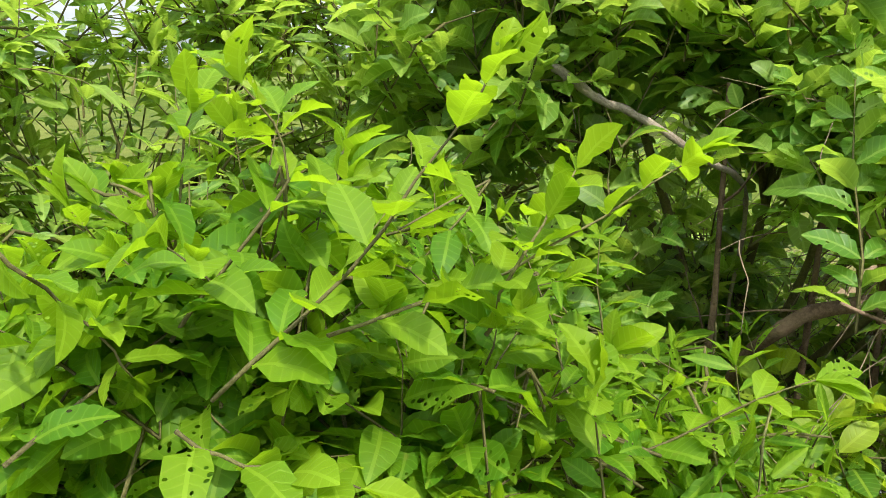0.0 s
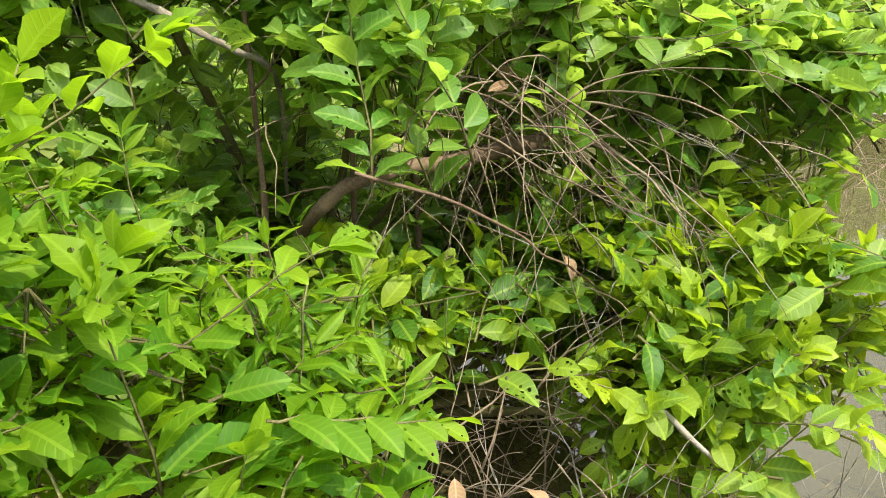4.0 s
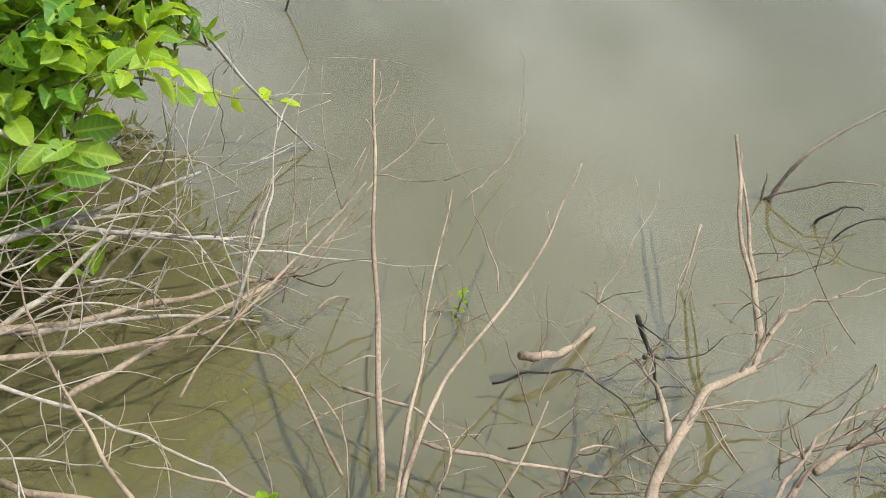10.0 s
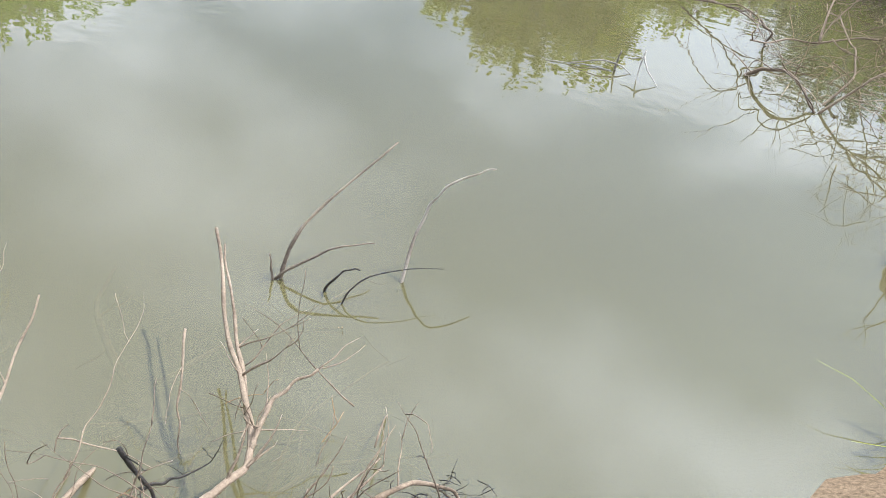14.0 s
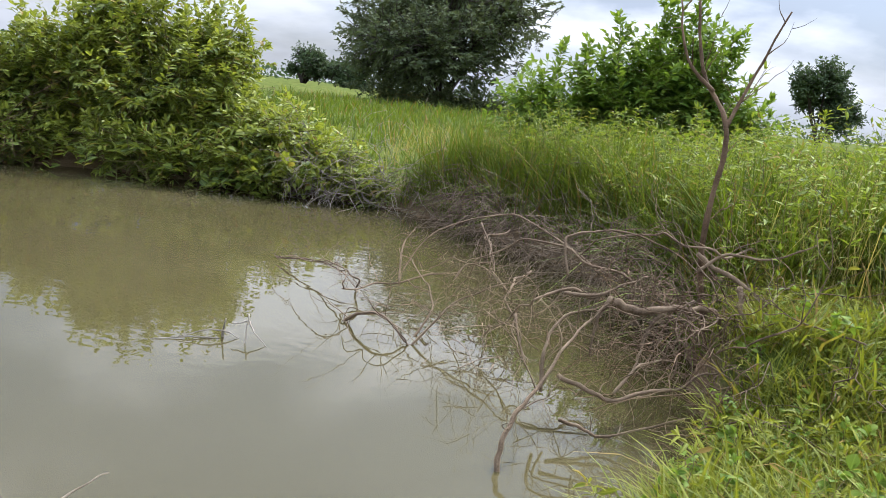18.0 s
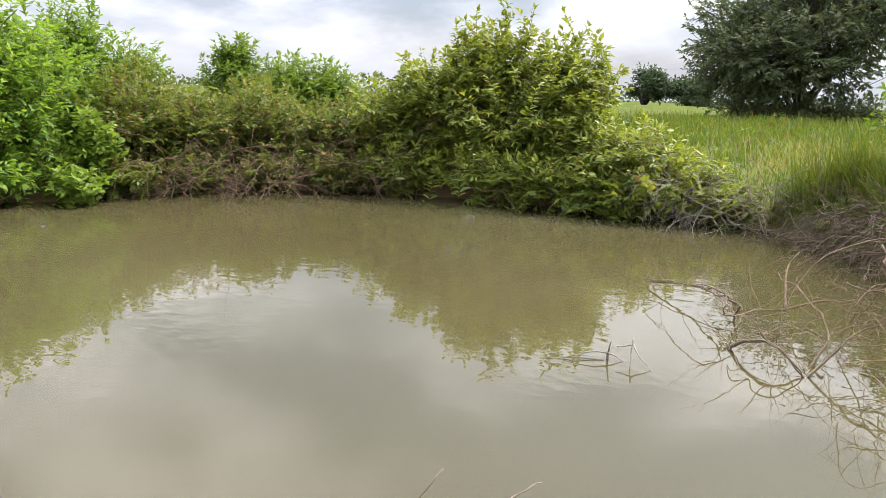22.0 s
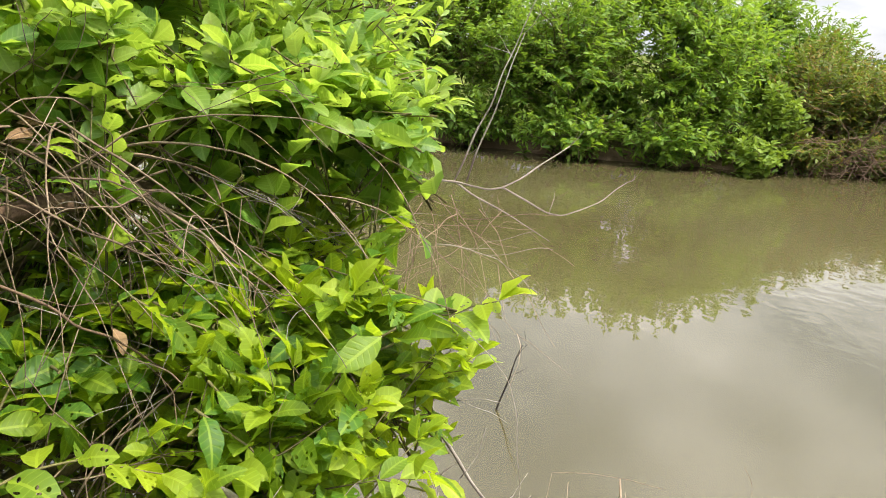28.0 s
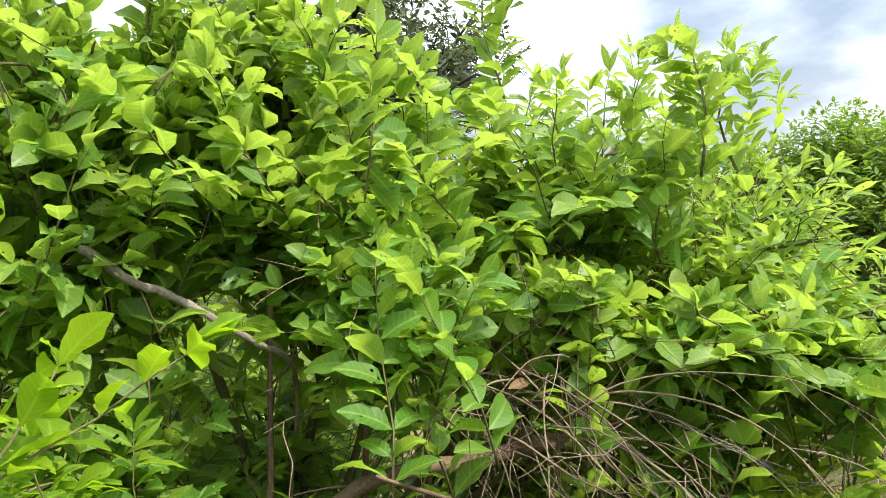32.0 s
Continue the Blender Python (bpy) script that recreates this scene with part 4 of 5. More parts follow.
def along(pts, n, count, spread, inland, rng):
    """Spots along the shore's points, set back from the water."""
    out = []
    for _ in range(n):
        i = rng.randrange(len(pts) - 1)
        t = rng.random()
        x, y = (pts[i][k] + (pts[i + 1][k] - pts[i][k]) * t for k in (0, 1))
        out.append((x + rng.uniform(*inland), y + rng.uniform(-0.4, 0.4), count, spread))
    return out


gr = random.Random(3)
EAST = [(0.35, 2.4), (0.8, 3.5), (1.4, 5.0), (1.45, 6.5), (1.4, 7.6), (0.6, 9.2), (-0.4, 10.8), (-1.8, 12.2)]
blades("grass", along(EAST[3:], 300, 30, 0.14, (0.08, 2.2), gr), "tall green grass on the bank", GRASS, 71, 0.85, 0.010, 0.8)
blades("grass", along(EAST[3:], 210, 46, 0.055, (0.05, 2.4), gr), "tufts of long upright green blades on the bank", GRASS, 80, 1.15, 0.013, 0.55)
blades("grass", along(EAST[3:], 170, 34, 0.05, (-0.06, 0.10), gr), "long grass hanging over the bank's edge", GRASS, 81, 0.75, 0.010, 1.7)
blades("reeds", [(0.98, 9.3, 26, 0.09), (1.5, 8.3, 14, 0.08), (2.3, 7.4, 16, 0.09), (-0.4, 11.3, 14, 0.1)], "bright green broad-bladed reeds in the tall grass", GRASS_EDGE, 82, 1.25, 0.026, 0.3, "reeds")
blades("grass", along(EAST[:4], 520, 32, 0.10, (0.05, 1.6), gr), "short green grass at the pond edge", GRASS_EDGE, 72, 0.28, 0.008, 0.9)
blades("grass", along(EAST[:4], 120, 14, 0.06, (0.1, 1.7), gr), "broad bright blades among the short grass", GRASS_EDGE, 83, 0.42, 0.015, 0.8)
blades("grass", along(EAST[2:], 150, 20, 0.2, (0.4, 4.5), gr), "dry straw-coloured grass stalks among the green", STRAW, 73, 1.15, 0.005, 0.4)
blades("grass", [(gr.uniform(-10, 14), gr.uniform(13.5, 34), 40, 0.6) for _ in range(560)], "open field of green and yellowing grass", GRASS, 74, 0.45, 0.03, 0.5)
blades("grass", [(gr.uniform(-3, 12), gr.uniform(6, 13), 40, 0.35) for _ in range(330)], "rough green grass behind the bank", GRASS, 75, 0.8, 0.018, 0.7)
blades("grass", [(gr.uniform(-2.5, 12), gr.uniform(13, 20), 30, 0.4) for _ in range(130)], "straw-coloured seed heads in the field", STRAW, 70, 0.7, 0.012, 0.5)
blades("grass", [(gr.uniform(-1.6, -0.2), gr.uniform(-2.4, -1.3), 6, 0.12) for _ in range(14)], "long broad grass blades among the shrubs", GRASS, 69, 1.0, 0.022, 0.9)


def weeds(name, n, area, tall, size, label, material, seed, shape="slim", gap=0.05, lean=0.15, tip=0.0, wide=1.0):
    """Leafy herbs: upright stems with small leaves; area gives (x, y) from the generator."""
    rng = random.Random(seed)
    stems, leaves = Tubes(), []
    for _ in range(n):
        x, y = area(rng)
        if float(shore_distance(np.array(x), np.array(y))) < 0.05:
            continue
        z = float(height_at(np.array(x), np.array(y)))
        h = tall * rng.uniform(0.5, 1.15)
        p = Vector((x, y, z - 0.02))
        q = p + Vector((rng.gauss(0, lean), rng.gauss(0, lean), 1)) * h
        line = bent((p, p.lerp(q, 0.5) + Vector((rng.gauss(0, 0.05), rng.gauss(0, 0.05), 0)) * h, q), rng, 0.01, 3)
        stems.add(line, 0.004, 0.0015, 3)
        sprout(line, rng, leaves, size, gap, 0.15, 0.0, 0.9 + tip, 0.6, 0.05, wide)
        for _ in range(2):
            k = rng.randrange(2, len(line))
            side = [line[k], line[k] + Vector((rng.gauss(0, 0.12), rng.gauss(0, 0.12), 0.1)) * h, line[k] + Vector((rng.gauss(0, 0.2), rng.gauss(0, 0.2), 0.25)) * h]
            stems.add(side, 0.0025, 0.001, 3)
            sprout(side, rng, leaves, size * 0.9, gap, 0.1, 0.2, 1.0 + tip, 0.6, 0.05, wide)
    root = thing(name, (0, 0, 0), label, "weeds", kind="stuff")
    part("stem_growth", stems.mesh("stem_growth", STEM), root, kind="stuff")
    part("foliage", leaves_mesh("foliage", leaves, shape, material), root, kind="stuff")


weeds("weeds", 430, lambda g: (lambda t: (1.45 - 2.0 * t ** 2 + 2.8 * g.random() ** 1.4, 6.0 + 5.6 * t))(g.random()), 1.0, 0.11, "leafy green herbs with narrow leaves among the tall grass", LEAF_HERB, 76, "flake", 0.055, wide=0.6)
weeds("weeds", 130, lambda g: (g.uniform(0.45, 2.4), g.uniform(2.3, 5.4)), 0.22, 0.055, "low broad-leaved weeds at the pond edge", LEAF_FRESH, 77, "plain", 0.04, 0.4)
weeds("weeds", 210, lambda g: (g.uniform(0.4, 2.6), g.uniform(2.2, 6.0)), 0.26, 0.10, "low herbs with narrow pointed leaves at the pond edge", GRASS_EDGE, 84, "slim", 0.045, 0.5, wide=0.75)
weeds("weeds", 14, lambda g: (g.uniform(0.9, 2.4), g.uniform(2.8, 5.0)), 0.26, 0.085, "small creepers with broad heart-shaped leaves", LEAF_FRESH, 85, "plain", 0.09, 0.5, wide=1.45)
weeds("weeds", 60, lambda g: (g.uniform(1.5, 5.0), g.uniform(5.2, 9.0)), 1.25, 0.10, "tall thin herbs with sparse leaves and brown stems", LEAF_HERB, 86, "slim", 0.10, 0.2, 0.3)
weeds("weeds", 160, lambda g: (g.uniform(-1.6, 0.2), g.uniform(-3.0, -1.5)), 0.5, 0.11, "green undergrowth below the shrubs", LEAF_NEAR, 78, "slim", 0.06, 0.4, wide=1.5)
weeds("weeds", 120, lambda g: (g.uniform(-4.6, -1.8), g.uniform(-2.8, -1.7)), 0.7, 0.12, "green undergrowth behind the shrubs", LEAF_NEAR, 79, "slim", 0.06, 0.3, wide=1.5)

# ---- dead branches in the near water ----
branch("branch", [[(-0.45, 0.55, 0.2), (-0.62, 0.43, 0.18), (-0.80, 0.33, 0.15), (-0.95, 0.02, 0.18), (-0.98, -0.17, 0.22), (-1.15, -0.42, 0.25)]], "thick tan dead limb lying low over the water", WOOD_BARE, 101, 0.019, 8)
branch("branch", [[(-0.93, 0.23, 0.14), (-1.24, 0.34, 0.33), (-1.88, 0.59, 0.57)]], "tall straight reddish-brown dead stalk", WOOD_TAN, 102, 0.0085, 6, 0.2)
branch("branch", [[(-0.9, 0.25, 0.14), (-1.3, 0.5, 0.19), (-1.7, 0.76, 0.23)]], "thin straight dead cane", WOOD_TAN, 103, 0.0055, 3, 0.15)
branch("branch", [[(-0.90, 0.26, 0.14), (-1.12, 0.46, 0.17), (-1.32, 0.79, 0.23), (-1.57, 1.09, 0.33)]], "long bent dead cane with a thin tip", WOOD_TAN, 104, 0.0065, 4, 0.15)
branch("branch", [[(-0.50, 0.54, 0.30), (-0.66, 0.67, 0.27), (-0.83, 0.95, 0.24), (-0.89, 1.17, 0.20), (-1.17, 1.36, 0.25), (-1.55, 1.64, 0.32)], [(-0.89, 1.17, 0.2), (-0.94, 1.29, 0.25), (-0.92, 1.42, 0.28)], [(-0.90, 1.19, 0.2), (-1.16, 1.38, 0.24), (-1.50, 1.63, 0.29)], [(-0.72, 0.76, 0.26), (-0.86, 0.86, 0.22), (-1.02, 0.92, 0.16)]],
       "thick pale forked dead branch with a ragged post", WOOD_TAN, 105, 0.0135, 7, 0.2)
branch("branch", [[(-1.57, 1.91, -0.05), (-1.55, 2.01, 0.18), (-1.49, 2.43, 0.40)], [(-1.57, 1.91, 0.0), (-1.45, 2.05, 0.12), (-1.39, 2.22, 0.1)], [(-1.57, 1.90, 0.0), (-1.59, 1.90, 0.1)]], "weathered dead stump with branches rising from the water", WOOD_MID, 106, 0.009, 0)
branch("branch", [[(-1.25, 2.20, -0.03), (-1.29, 2.36, 0.20), (-1.24, 2.46, 0.33), (-1.19, 2.65, 0.34)]], "pale curved dead twig rising from the water", WOOD_PALE, 107, 0.007, 0)
branch("branch", [[(-1.41, 1.98, -0.03), (-1.37, 2.0, 0.08), (-1.31, 2.05, 0.1)], [(-1.33, 1.94, -0.03), (-1.27, 2.06, 0.1), (-1.12, 2.27, 0.1)]], "thin dark arching twigs rising from the water", WOOD_DARK, 108, 0.006, 0)
branch("branch", [[(-1.86, 5.18, -0.04), (-1.845, 5.15, 0.05), (-1.82, 5.12, 0.145)], [(-1.84, 5.15, 0.05), (-1.95, 5.09, 0.05), (-2.10, 4.98, 0.01)], [(-1.86, 5.12, 0.0), (-2.03, 5.03, 0.012), (-2.24, 4.91, 0.0)], [(-1.845, 5.15, 0.04), (-1.80, 5.17, 0.03), (-1.74, 5.17, 0.0)],
                  [(-1.70, 5.23, 0.12), (-1.63, 5.15, 0.07), (-1.51, 5.09, -0.01)], [(-1.70, 5.23, 0.115), (-1.75, 5.21, 0.10), (-1.80, 5.19, 0.09)], [(-1.70, 5.23, 0.16), (-1.69, 5.17, 0.06), (-1.66, 5.06, -0.02)]], "broken grey-brown stub with sticks floating in the pond", WOOD_GREY, 109, 0.011, 0, jitter=0.004)
branch("branch", [[(-1.31, 6.95, -0.02), (-1.31, 6.6, 0.22), (-1.55, 6.9, 0.2), (-1.81, 7.26, 0.15), (-2.26, 7.42, 0.1)], [(-0.65, 5.59, -0.02), (-0.82, 5.57, 0.18), (-1.08, 5.76, 0.15), (-1.17, 5.69, 0.08), (-1.02, 5.5, -0.02)]], "thin crooked dead twigs arching over the water", WOOD_MID, 145, 0.009, 5, 0.35, "dead branches on the bank", 0.5, jitter=0.03)
branch("log", [[(-1.185, 0.707, 0.09), (-1.177, 0.817, 0.06), (-1.26, 0.986, 0.0), (-1.455, 1.263, -0.12)]], "cut end of a weathered log sloping into the water", WOOD_TAN, 110, 0.0125, 0, category="log")
branch("branch", [[(-0.59, 1.05, 0.2), (-0.62, 1.28, 0.15), (-0.58, 1.46, 0.1), (-0.49, 1.55, 0.0)], [(-0.64, 1.0, 0.2), (-0.64, 1.35, 0.2)]], "flaking dead branch dipping into the water", WOOD_TAN, 111, 0.010, 6, 0.2)
branch("branch", [[(-0.46, 0.77, 0.25), (-0.60, 1.04, 0.2), (-0.61, 1.3, 0.15)]], "low brown dead branch at the water's edge", WOOD_BARE, 112, 0.010, 7, 0.25)
branch("branch", [[(-1.71, -0.64, 0.35), (-1.81, -0.26, 0.30), (-2.06, 0.14, 0.2)], [(-1.81, -0.26, 0.3), (-1.70, 0.0, 0.28), (-1.72, 0.16, 0.2)]], "pale dead branch fanning out over the water", WOOD_GREY, 113, 0.012, 9, 0.35)
branch("branch", [[(-1.49, -0.63, 0.30), (-1.53, -0.36, 0.25), (-1.62, -0.01, 0.15), (-1.65, 0.26, 0.12)], [(-1.45, -0.5, 0.28), (-1.40, -0.12, 0.25), (-1.45, 0.1, 0.22), (-1.7, 0.5, 0.32)]], "tan dead branch with many thin twigs", WOOD_TAN, 114, 0.012, 10, 0.35)
branch("branch", [[(-1.85, -0.44, 0.67), (-1.82, -0.23, 0.5), (-1.85, 0.0, 0.3)]], "broken grey-brown branch among the leaves", WOOD_GREY, 115, 0.009, 4, 0.25)
branch("branch", [[(-2.65, 0.05, 0.72), (-2.57, 0.18, 0.55), (-2.47, 0.38, 0.25), (-2.35, 0.59, -0.03)]], "slanting grey stick standing in the water", WOOD_GREY, 116, 0.010, 8, 0.3)
branch("branch", [[(-3.47, 0.81, -0.03), (-3.53, 0.95, 0.3)]], "thin dark twig standing in the water", WOOD_DARK, 117, 0.006, 3, 0.15)
branch("branch", [[(-2.85, -0.50, 1.18), (-2.74, -0.61, 1.19), (-2.41, -0.96, 1.17), (-2.10, -1.30, 1.14), (-2.22, -1.56, 0.82), (-2.37, -1.74, 0.30)]], "thick brown trunk lying across behind the tangle", WOOD_BROWN, 118, 0.034, 5, 0.4, sides=12, jitter=0.012)
for i, (x, y, lean) in enumerate(((-2.42, -1.42, 0.08), (-2.62, -1.20, -0.06), (-2.20, -1.62, 0.05), (-2.95, -1.00, 0.10))):
    branch("branch", [[(x, y, 0.25), (x + 0.3 * lean, y + 0.5 * lean, 0.9), (x + lean, y + lean, 1.75)]], "upright bare brown stem under the tall shrub", WOOD_BROWN, 160 + i, 0.017, 4, 0.3, "bare stems under the shrub")
branch("branch", [[(-1.74, -1.15, 1.30), (-1.90, -0.93, 1.18), (-2.09, -0.74, 0.98), (-2.29, -0.53, 0.76), (-2.42, -0.34, 0.62)]], "long brown dead branch slanting across the nest", WOOD_BROWN, 165, 0.0048, 6, 0.35)
branch("branch", [[(-2.49, -0.94, 1.36), (-2.39, -0.72, 1.30), (-2.36, -0.46, 1.12), (-2.34, -0.24, 0.86)]], "arching dead stem falling from the nest", WOOD_TAN, 166, 0.006, 5, 0.3)
branch("branch", [[(-3.2, -0.7, 1.12), (-3.38, -0.22, 1.11), (-3.35, 0.13, 1.12), (-3.28, 0.44, 1.13), (-3.21, 0.68, 1.11), (-3.31, 1.0, 1.27)], [(-3.21, 0.68, 1.11), (-3.2, 0.95, 1.0), (-3.2, 1.23, 1.14)], [(-3.28, 0.5, 1.12), (-3.23, 0.91, 0.88)],
                  [(-3.3, 0.5, 1.12), (-3.36, 0.7, 1.55), (-3.41, 0.85, 1.9)], [(-3.29, 0.55, 1.12), (-3.33, 0.77, 1.72)]], "long bare pale branch reaching over the pond", WOOD_GREY, 119, 0.0075, 2, 0.18)


shrub("seedling", (-0.97, -0.02, 0.0), [], "small bright green sprig growing at the dead limb", "seedling", LEAF_SIDE, 91, size=0.06, gap=0.03, shape="fine",
      sprigs=[([(-0.97, -0.02, 0.02), (-0.96, -0.01, 0.12), (-0.95, 0.01, 0.20)], 0.06)], single=6)
shrub("seedling", (-1.45, 0.66, 0.0), [], "tiny green sprig on a thin stalk in the water", "seedling", LEAF_SIDE, 92, size=0.035, gap=0.03, shape="fine",
      sprigs=[([(-1.45, 0.66, -0.02), (-1.45, 0.68, 0.06), (-1.45, 0.68, 0.09)], 0.028)], single=4)
for i, (pts, r, mat) in enumerate((
    ([(-1.76, -0.45, 0.32), (-1.86, -0.07, 0.25), (-1.79, 0.05, 0.20), (-1.49, 0.13, 0.08)], 0.006, WOOD_PALE), ([(-1.65, -0.5, 0.5), (-2.0, 0.07, 0.30), (-1.96, 0.23, 0.18)], 0.006, WOOD_PALE),
    ([(-1.40, -0.5, 0.32), (-1.25, -0.26, 0.25), (-1.10, -0.10, 0.20), (-0.97, 0.02, 0.15)], 0.006, WOOD_PALE), ([(-1.35, -0.3, 0.2), (-1.42, -0.14, 0.20), (-1.51, 0.11, 0.20), (-1.62, 0.34, 0.20), (-1.73, 0.54, 0.30)], 0.010, WOOD_TAN),
    ([(-1.50, -0.45, 0.25), (-1.62, -0.30, 0.25), (-1.79, -0.12, 0.25), (-1.79, 0.04, 0.20), (-1.77, 0.23, 0.15)], 0.010, WOOD_PALE), ([(-1.55, -0.5, 0.26), (-1.51, -0.05, 0.20), (-1.52, 0.15, 0.10)], 0.009, WOOD_PALE),
    ([(-0.94, -0.19, 0.25), (-1.17, -0.26, 0.28), (-1.46, -0.32, 0.30), (-1.72, -0.35, 0.35)], 0.006, WOOD_TAN), ([(-0.89, 0.05, 0.18), (-1.03, -0.06, 0.20), (-1.12, -0.2, 0.22)], 0.006, WOOD_TAN),
    ([(-0.99, 0.17, 0.15), (-1.30, 0.13, 0.20), (-1.41, -0.07, 0.20)], 0.005, WOOD_TAN), ([(-0.45, 0.70, 0.25), (-0.53, 0.82, 0.25), (-0.60, 0.99, 0.22), (-0.66, 1.16, 0.20), (-0.66, 1.36, 0.20)], 0.008, WOOD_TAN),
    ([(-1.04, 0.37, 0.10), (-0.90, 0.52, 0.12), (-0.80, 0.68, 0.12), (-0.70, 0.80, 0.15)], 0.007, WOOD_TAN), ([(-1.23, 0.26, 0.12), (-1.10, 0.37, 0.14), (-0.99, 0.41, 0.12), (-0.89, 0.34, 0.12)], 0.006, WOOD_TAN),
    ([(-0.73, 0.43, 0.10), (-0.75, 0.53, 0.15), (-0.67, 0.60, 0.20), (-0.55, 0.75, 0.15)], 0.006, WOOD_PALE), ([(-1.11, 0.98, 0.20), (-1.04, 1.0, 0.10), (-0.97, 1.02, -0.04)], 0.009, WOOD_DARK),
    ([(-1.16, 0.62, 0.05), (-1.08, 0.77, 0.12), (-0.96, 0.85, 0.10), (-0.85, 0.90, 0.02)], 0.004, WOOD_DARK), ([(-1.06, 0.99, 0.10), (-1.04, 1.06, 0.08), (-1.02, 1.16, 0.08)], 0.006, WOOD_DARK),
    ([(-1.30, 1.32, 0.25), (-1.21, 1.22, 0.10), (-1.14, 1.16, -0.03)], 0.005, WOOD_TAN), ([(-0.88, 0.30, 0.13), (-0.82, 0.42, 0.10), (-0.95, 0.62, 0.22)], 0.006, WOOD_TAN))):
    branch("branch", [pts], "bleached dead twig over the shallow water" if mat == WOOD_PALE else "dark wet dead twig in the water" if mat == WOOD_DARK else "tan dead branch over the shallow water", mat, 200 + i, r * 0.8, 3, 0.16)
branch("branch", [[(-1.86, -1.95, 1.80), (-1.88, -1.85, 1.735), (-1.96, -1.76, 1.67), (-2.06, -1.60, 1.56), (-2.3, -1.55, 1.40), (-2.6, -1.7, 0.9), (-2.85, -1.75, 0.3)]], "pale grey bare limb inside the tall shrub", WOOD_PALE, 120, 0.014, 3, 0.3, "dead limbs in the shrub", sides=8)


sunk = random.Random(150)
for i in range(30):
    x, y = sunk.uniform(-1.9, -0.6), sunk.uniform(-0.3, 1.5)
    a, l = sunk.uniform(0.3, 2.6), sunk.uniform(0.4, 1.0)
    z = sunk.uniform(-0.10, -0.012)
    branch("sunken_branch", [[(x, y, z), (x - 0.5 * l * math.cos(a), y + 0.5 * l * math.sin(a), z + sunk.uniform(-0.03, 0.006)), (x - l * math.cos(a + 0.2), y + l * math.sin(a + 0.2), z - 0.08)]],
           "orange-brown dead branch lying under the shallow water", SUNK, 151 + i, sunk.uniform(0.006, 0.016), 2, 0.2, "sunken branches")


def tangle(name, n, origin, reach, label, material, seed, r=(0.003, 0.009), length=(0.4, 1.0), group="tangled dead branches", twigs=2, drop=0.1, kink=0.36):
    """A heap of dead branches; origin gives a start and reach a direction, each from the generator."""
    rng = random.Random(seed)
    root = None
    for i in range(n):
        start = origin(rng)
        if root is None:
            root = thing(name, start, label, "branches", group)
        l = rng.uniform(*length)
        line = wander(start, reach(rng), l, rng, kink, drop, 9)
        rr = rng.uniform(*r)
        limb = part("branch", Tubes().add(line, rr, rr * 0.2, 5).mesh("branch", material), root)
        for _ in range(twigs):
            t = Tubes()
            j = rng.randrange(2, len(line))
            d = (line[j] - line[j - 1]).normalized()
            t.add(wander(line[j], d + Vector((rng.gauss(0, 0.7), rng.gauss(0, 0.7), rng.gauss(0.1, 0.6))), l * rng.uniform(0.25, 0.6), rng, kink, drop), rr * 0.5, 0.001, 4)
            part("twig", t.mesh("twig", material), limb)
    return root


def brush(name, n, origin, reach, label, material, seed, r=(0.0012, 0.003), length=(0.3, 0.8), drop=0.1, kink=0.45):
    """Fine dead brushwood, too dense to count: one mesh of crooked twigs with side twigs."""
    rng = random.Random(seed)
    wood = Tubes()
    for _ in range(n):
        l, rr = rng.uniform(*length), rng.uniform(*r)
        way = Vector(reach(rng))
        line = wander(origin(rng), way, l, rng, kink, drop, 6)
        wood.add(line, rr, rr * 0.3, 4)
        for _ in range(2):
            j = rng.randrange(2, len(line))
            wood.add(wander(line[j], line[j] - line[j - 1] + Vector((rng.gauss(0, 0.05), rng.gauss(0, 0.05), rng.gauss(0.01, 0.05))), l * rng.uniform(0.2, 0.5), rng, kink, drop, 4), rr * 0.6, 0.0008, 3)
    return tagged(new(name, wood.mesh(name, material)), label, "brushwood", kind="stuff")


# the nest of dead twigs under the tall shrub
tangle("twig_heap", 46, lambda g: (g.gauss(-2.50, 0.12), g.gauss(-0.95, 0.20), g.gauss(1.32, 0.07)), lambda g: (g.gauss(0.2, 0.5), g.gauss(0.3, 0.75), g.gauss(-0.15, 0.5)),
       "tangled heap of bare brown twigs under the shrub", WOOD_BARE, 131, (0.002, 0.0045), (0.35, 0.9), drop=0.14, kink=0.28)
tangle("twig_heap", 28, lambda g: (g.gauss(-2.46, 0.10), g.gauss(-0.95, 0.14), g.gauss(1.38, 0.05)), lambda g: (g.gauss(0.25, 0.5), g.gauss(0.35, 0.7), g.gauss(0.0, 0.35)),
       "long arching tan dead stems spilling from the shrub", WOOD_TAN, 140, (0.002, 0.004), (0.5, 1.1), drop=0.26, kink=0.2)
brush("brushwood", 32, lambda g: (g.gauss(-3.22, 0.10), g.uniform(-0.25, 0.62), g.uniform(0.9, 1.12)), lambda g: (g.gauss(0.25, 0.4), g.gauss(0.3, 0.5), g.gauss(-0.45, 0.35)),
      "fine pale dead twigs hanging below the bare branch", WOOD_TAN, 90, (0.0014, 0.0026), (0.3, 0.65), 0.12, 0.25)
brush("brushwood", 90, lambda g: (g.gauss(-2.15, 0.22), g.gauss(-0.86, 0.22), g.uniform(0.15, 0.55)), lambda g: (g.gauss(0.1, 0.6), g.gauss(0.3, 0.7), g.gauss(0.1, 0.5)),
      "bare brown twigs in the dark gap below the shrubs", WOOD_TAN, 93, (0.0018, 0.004), (0.3, 0.75), 0.05, 0.28)
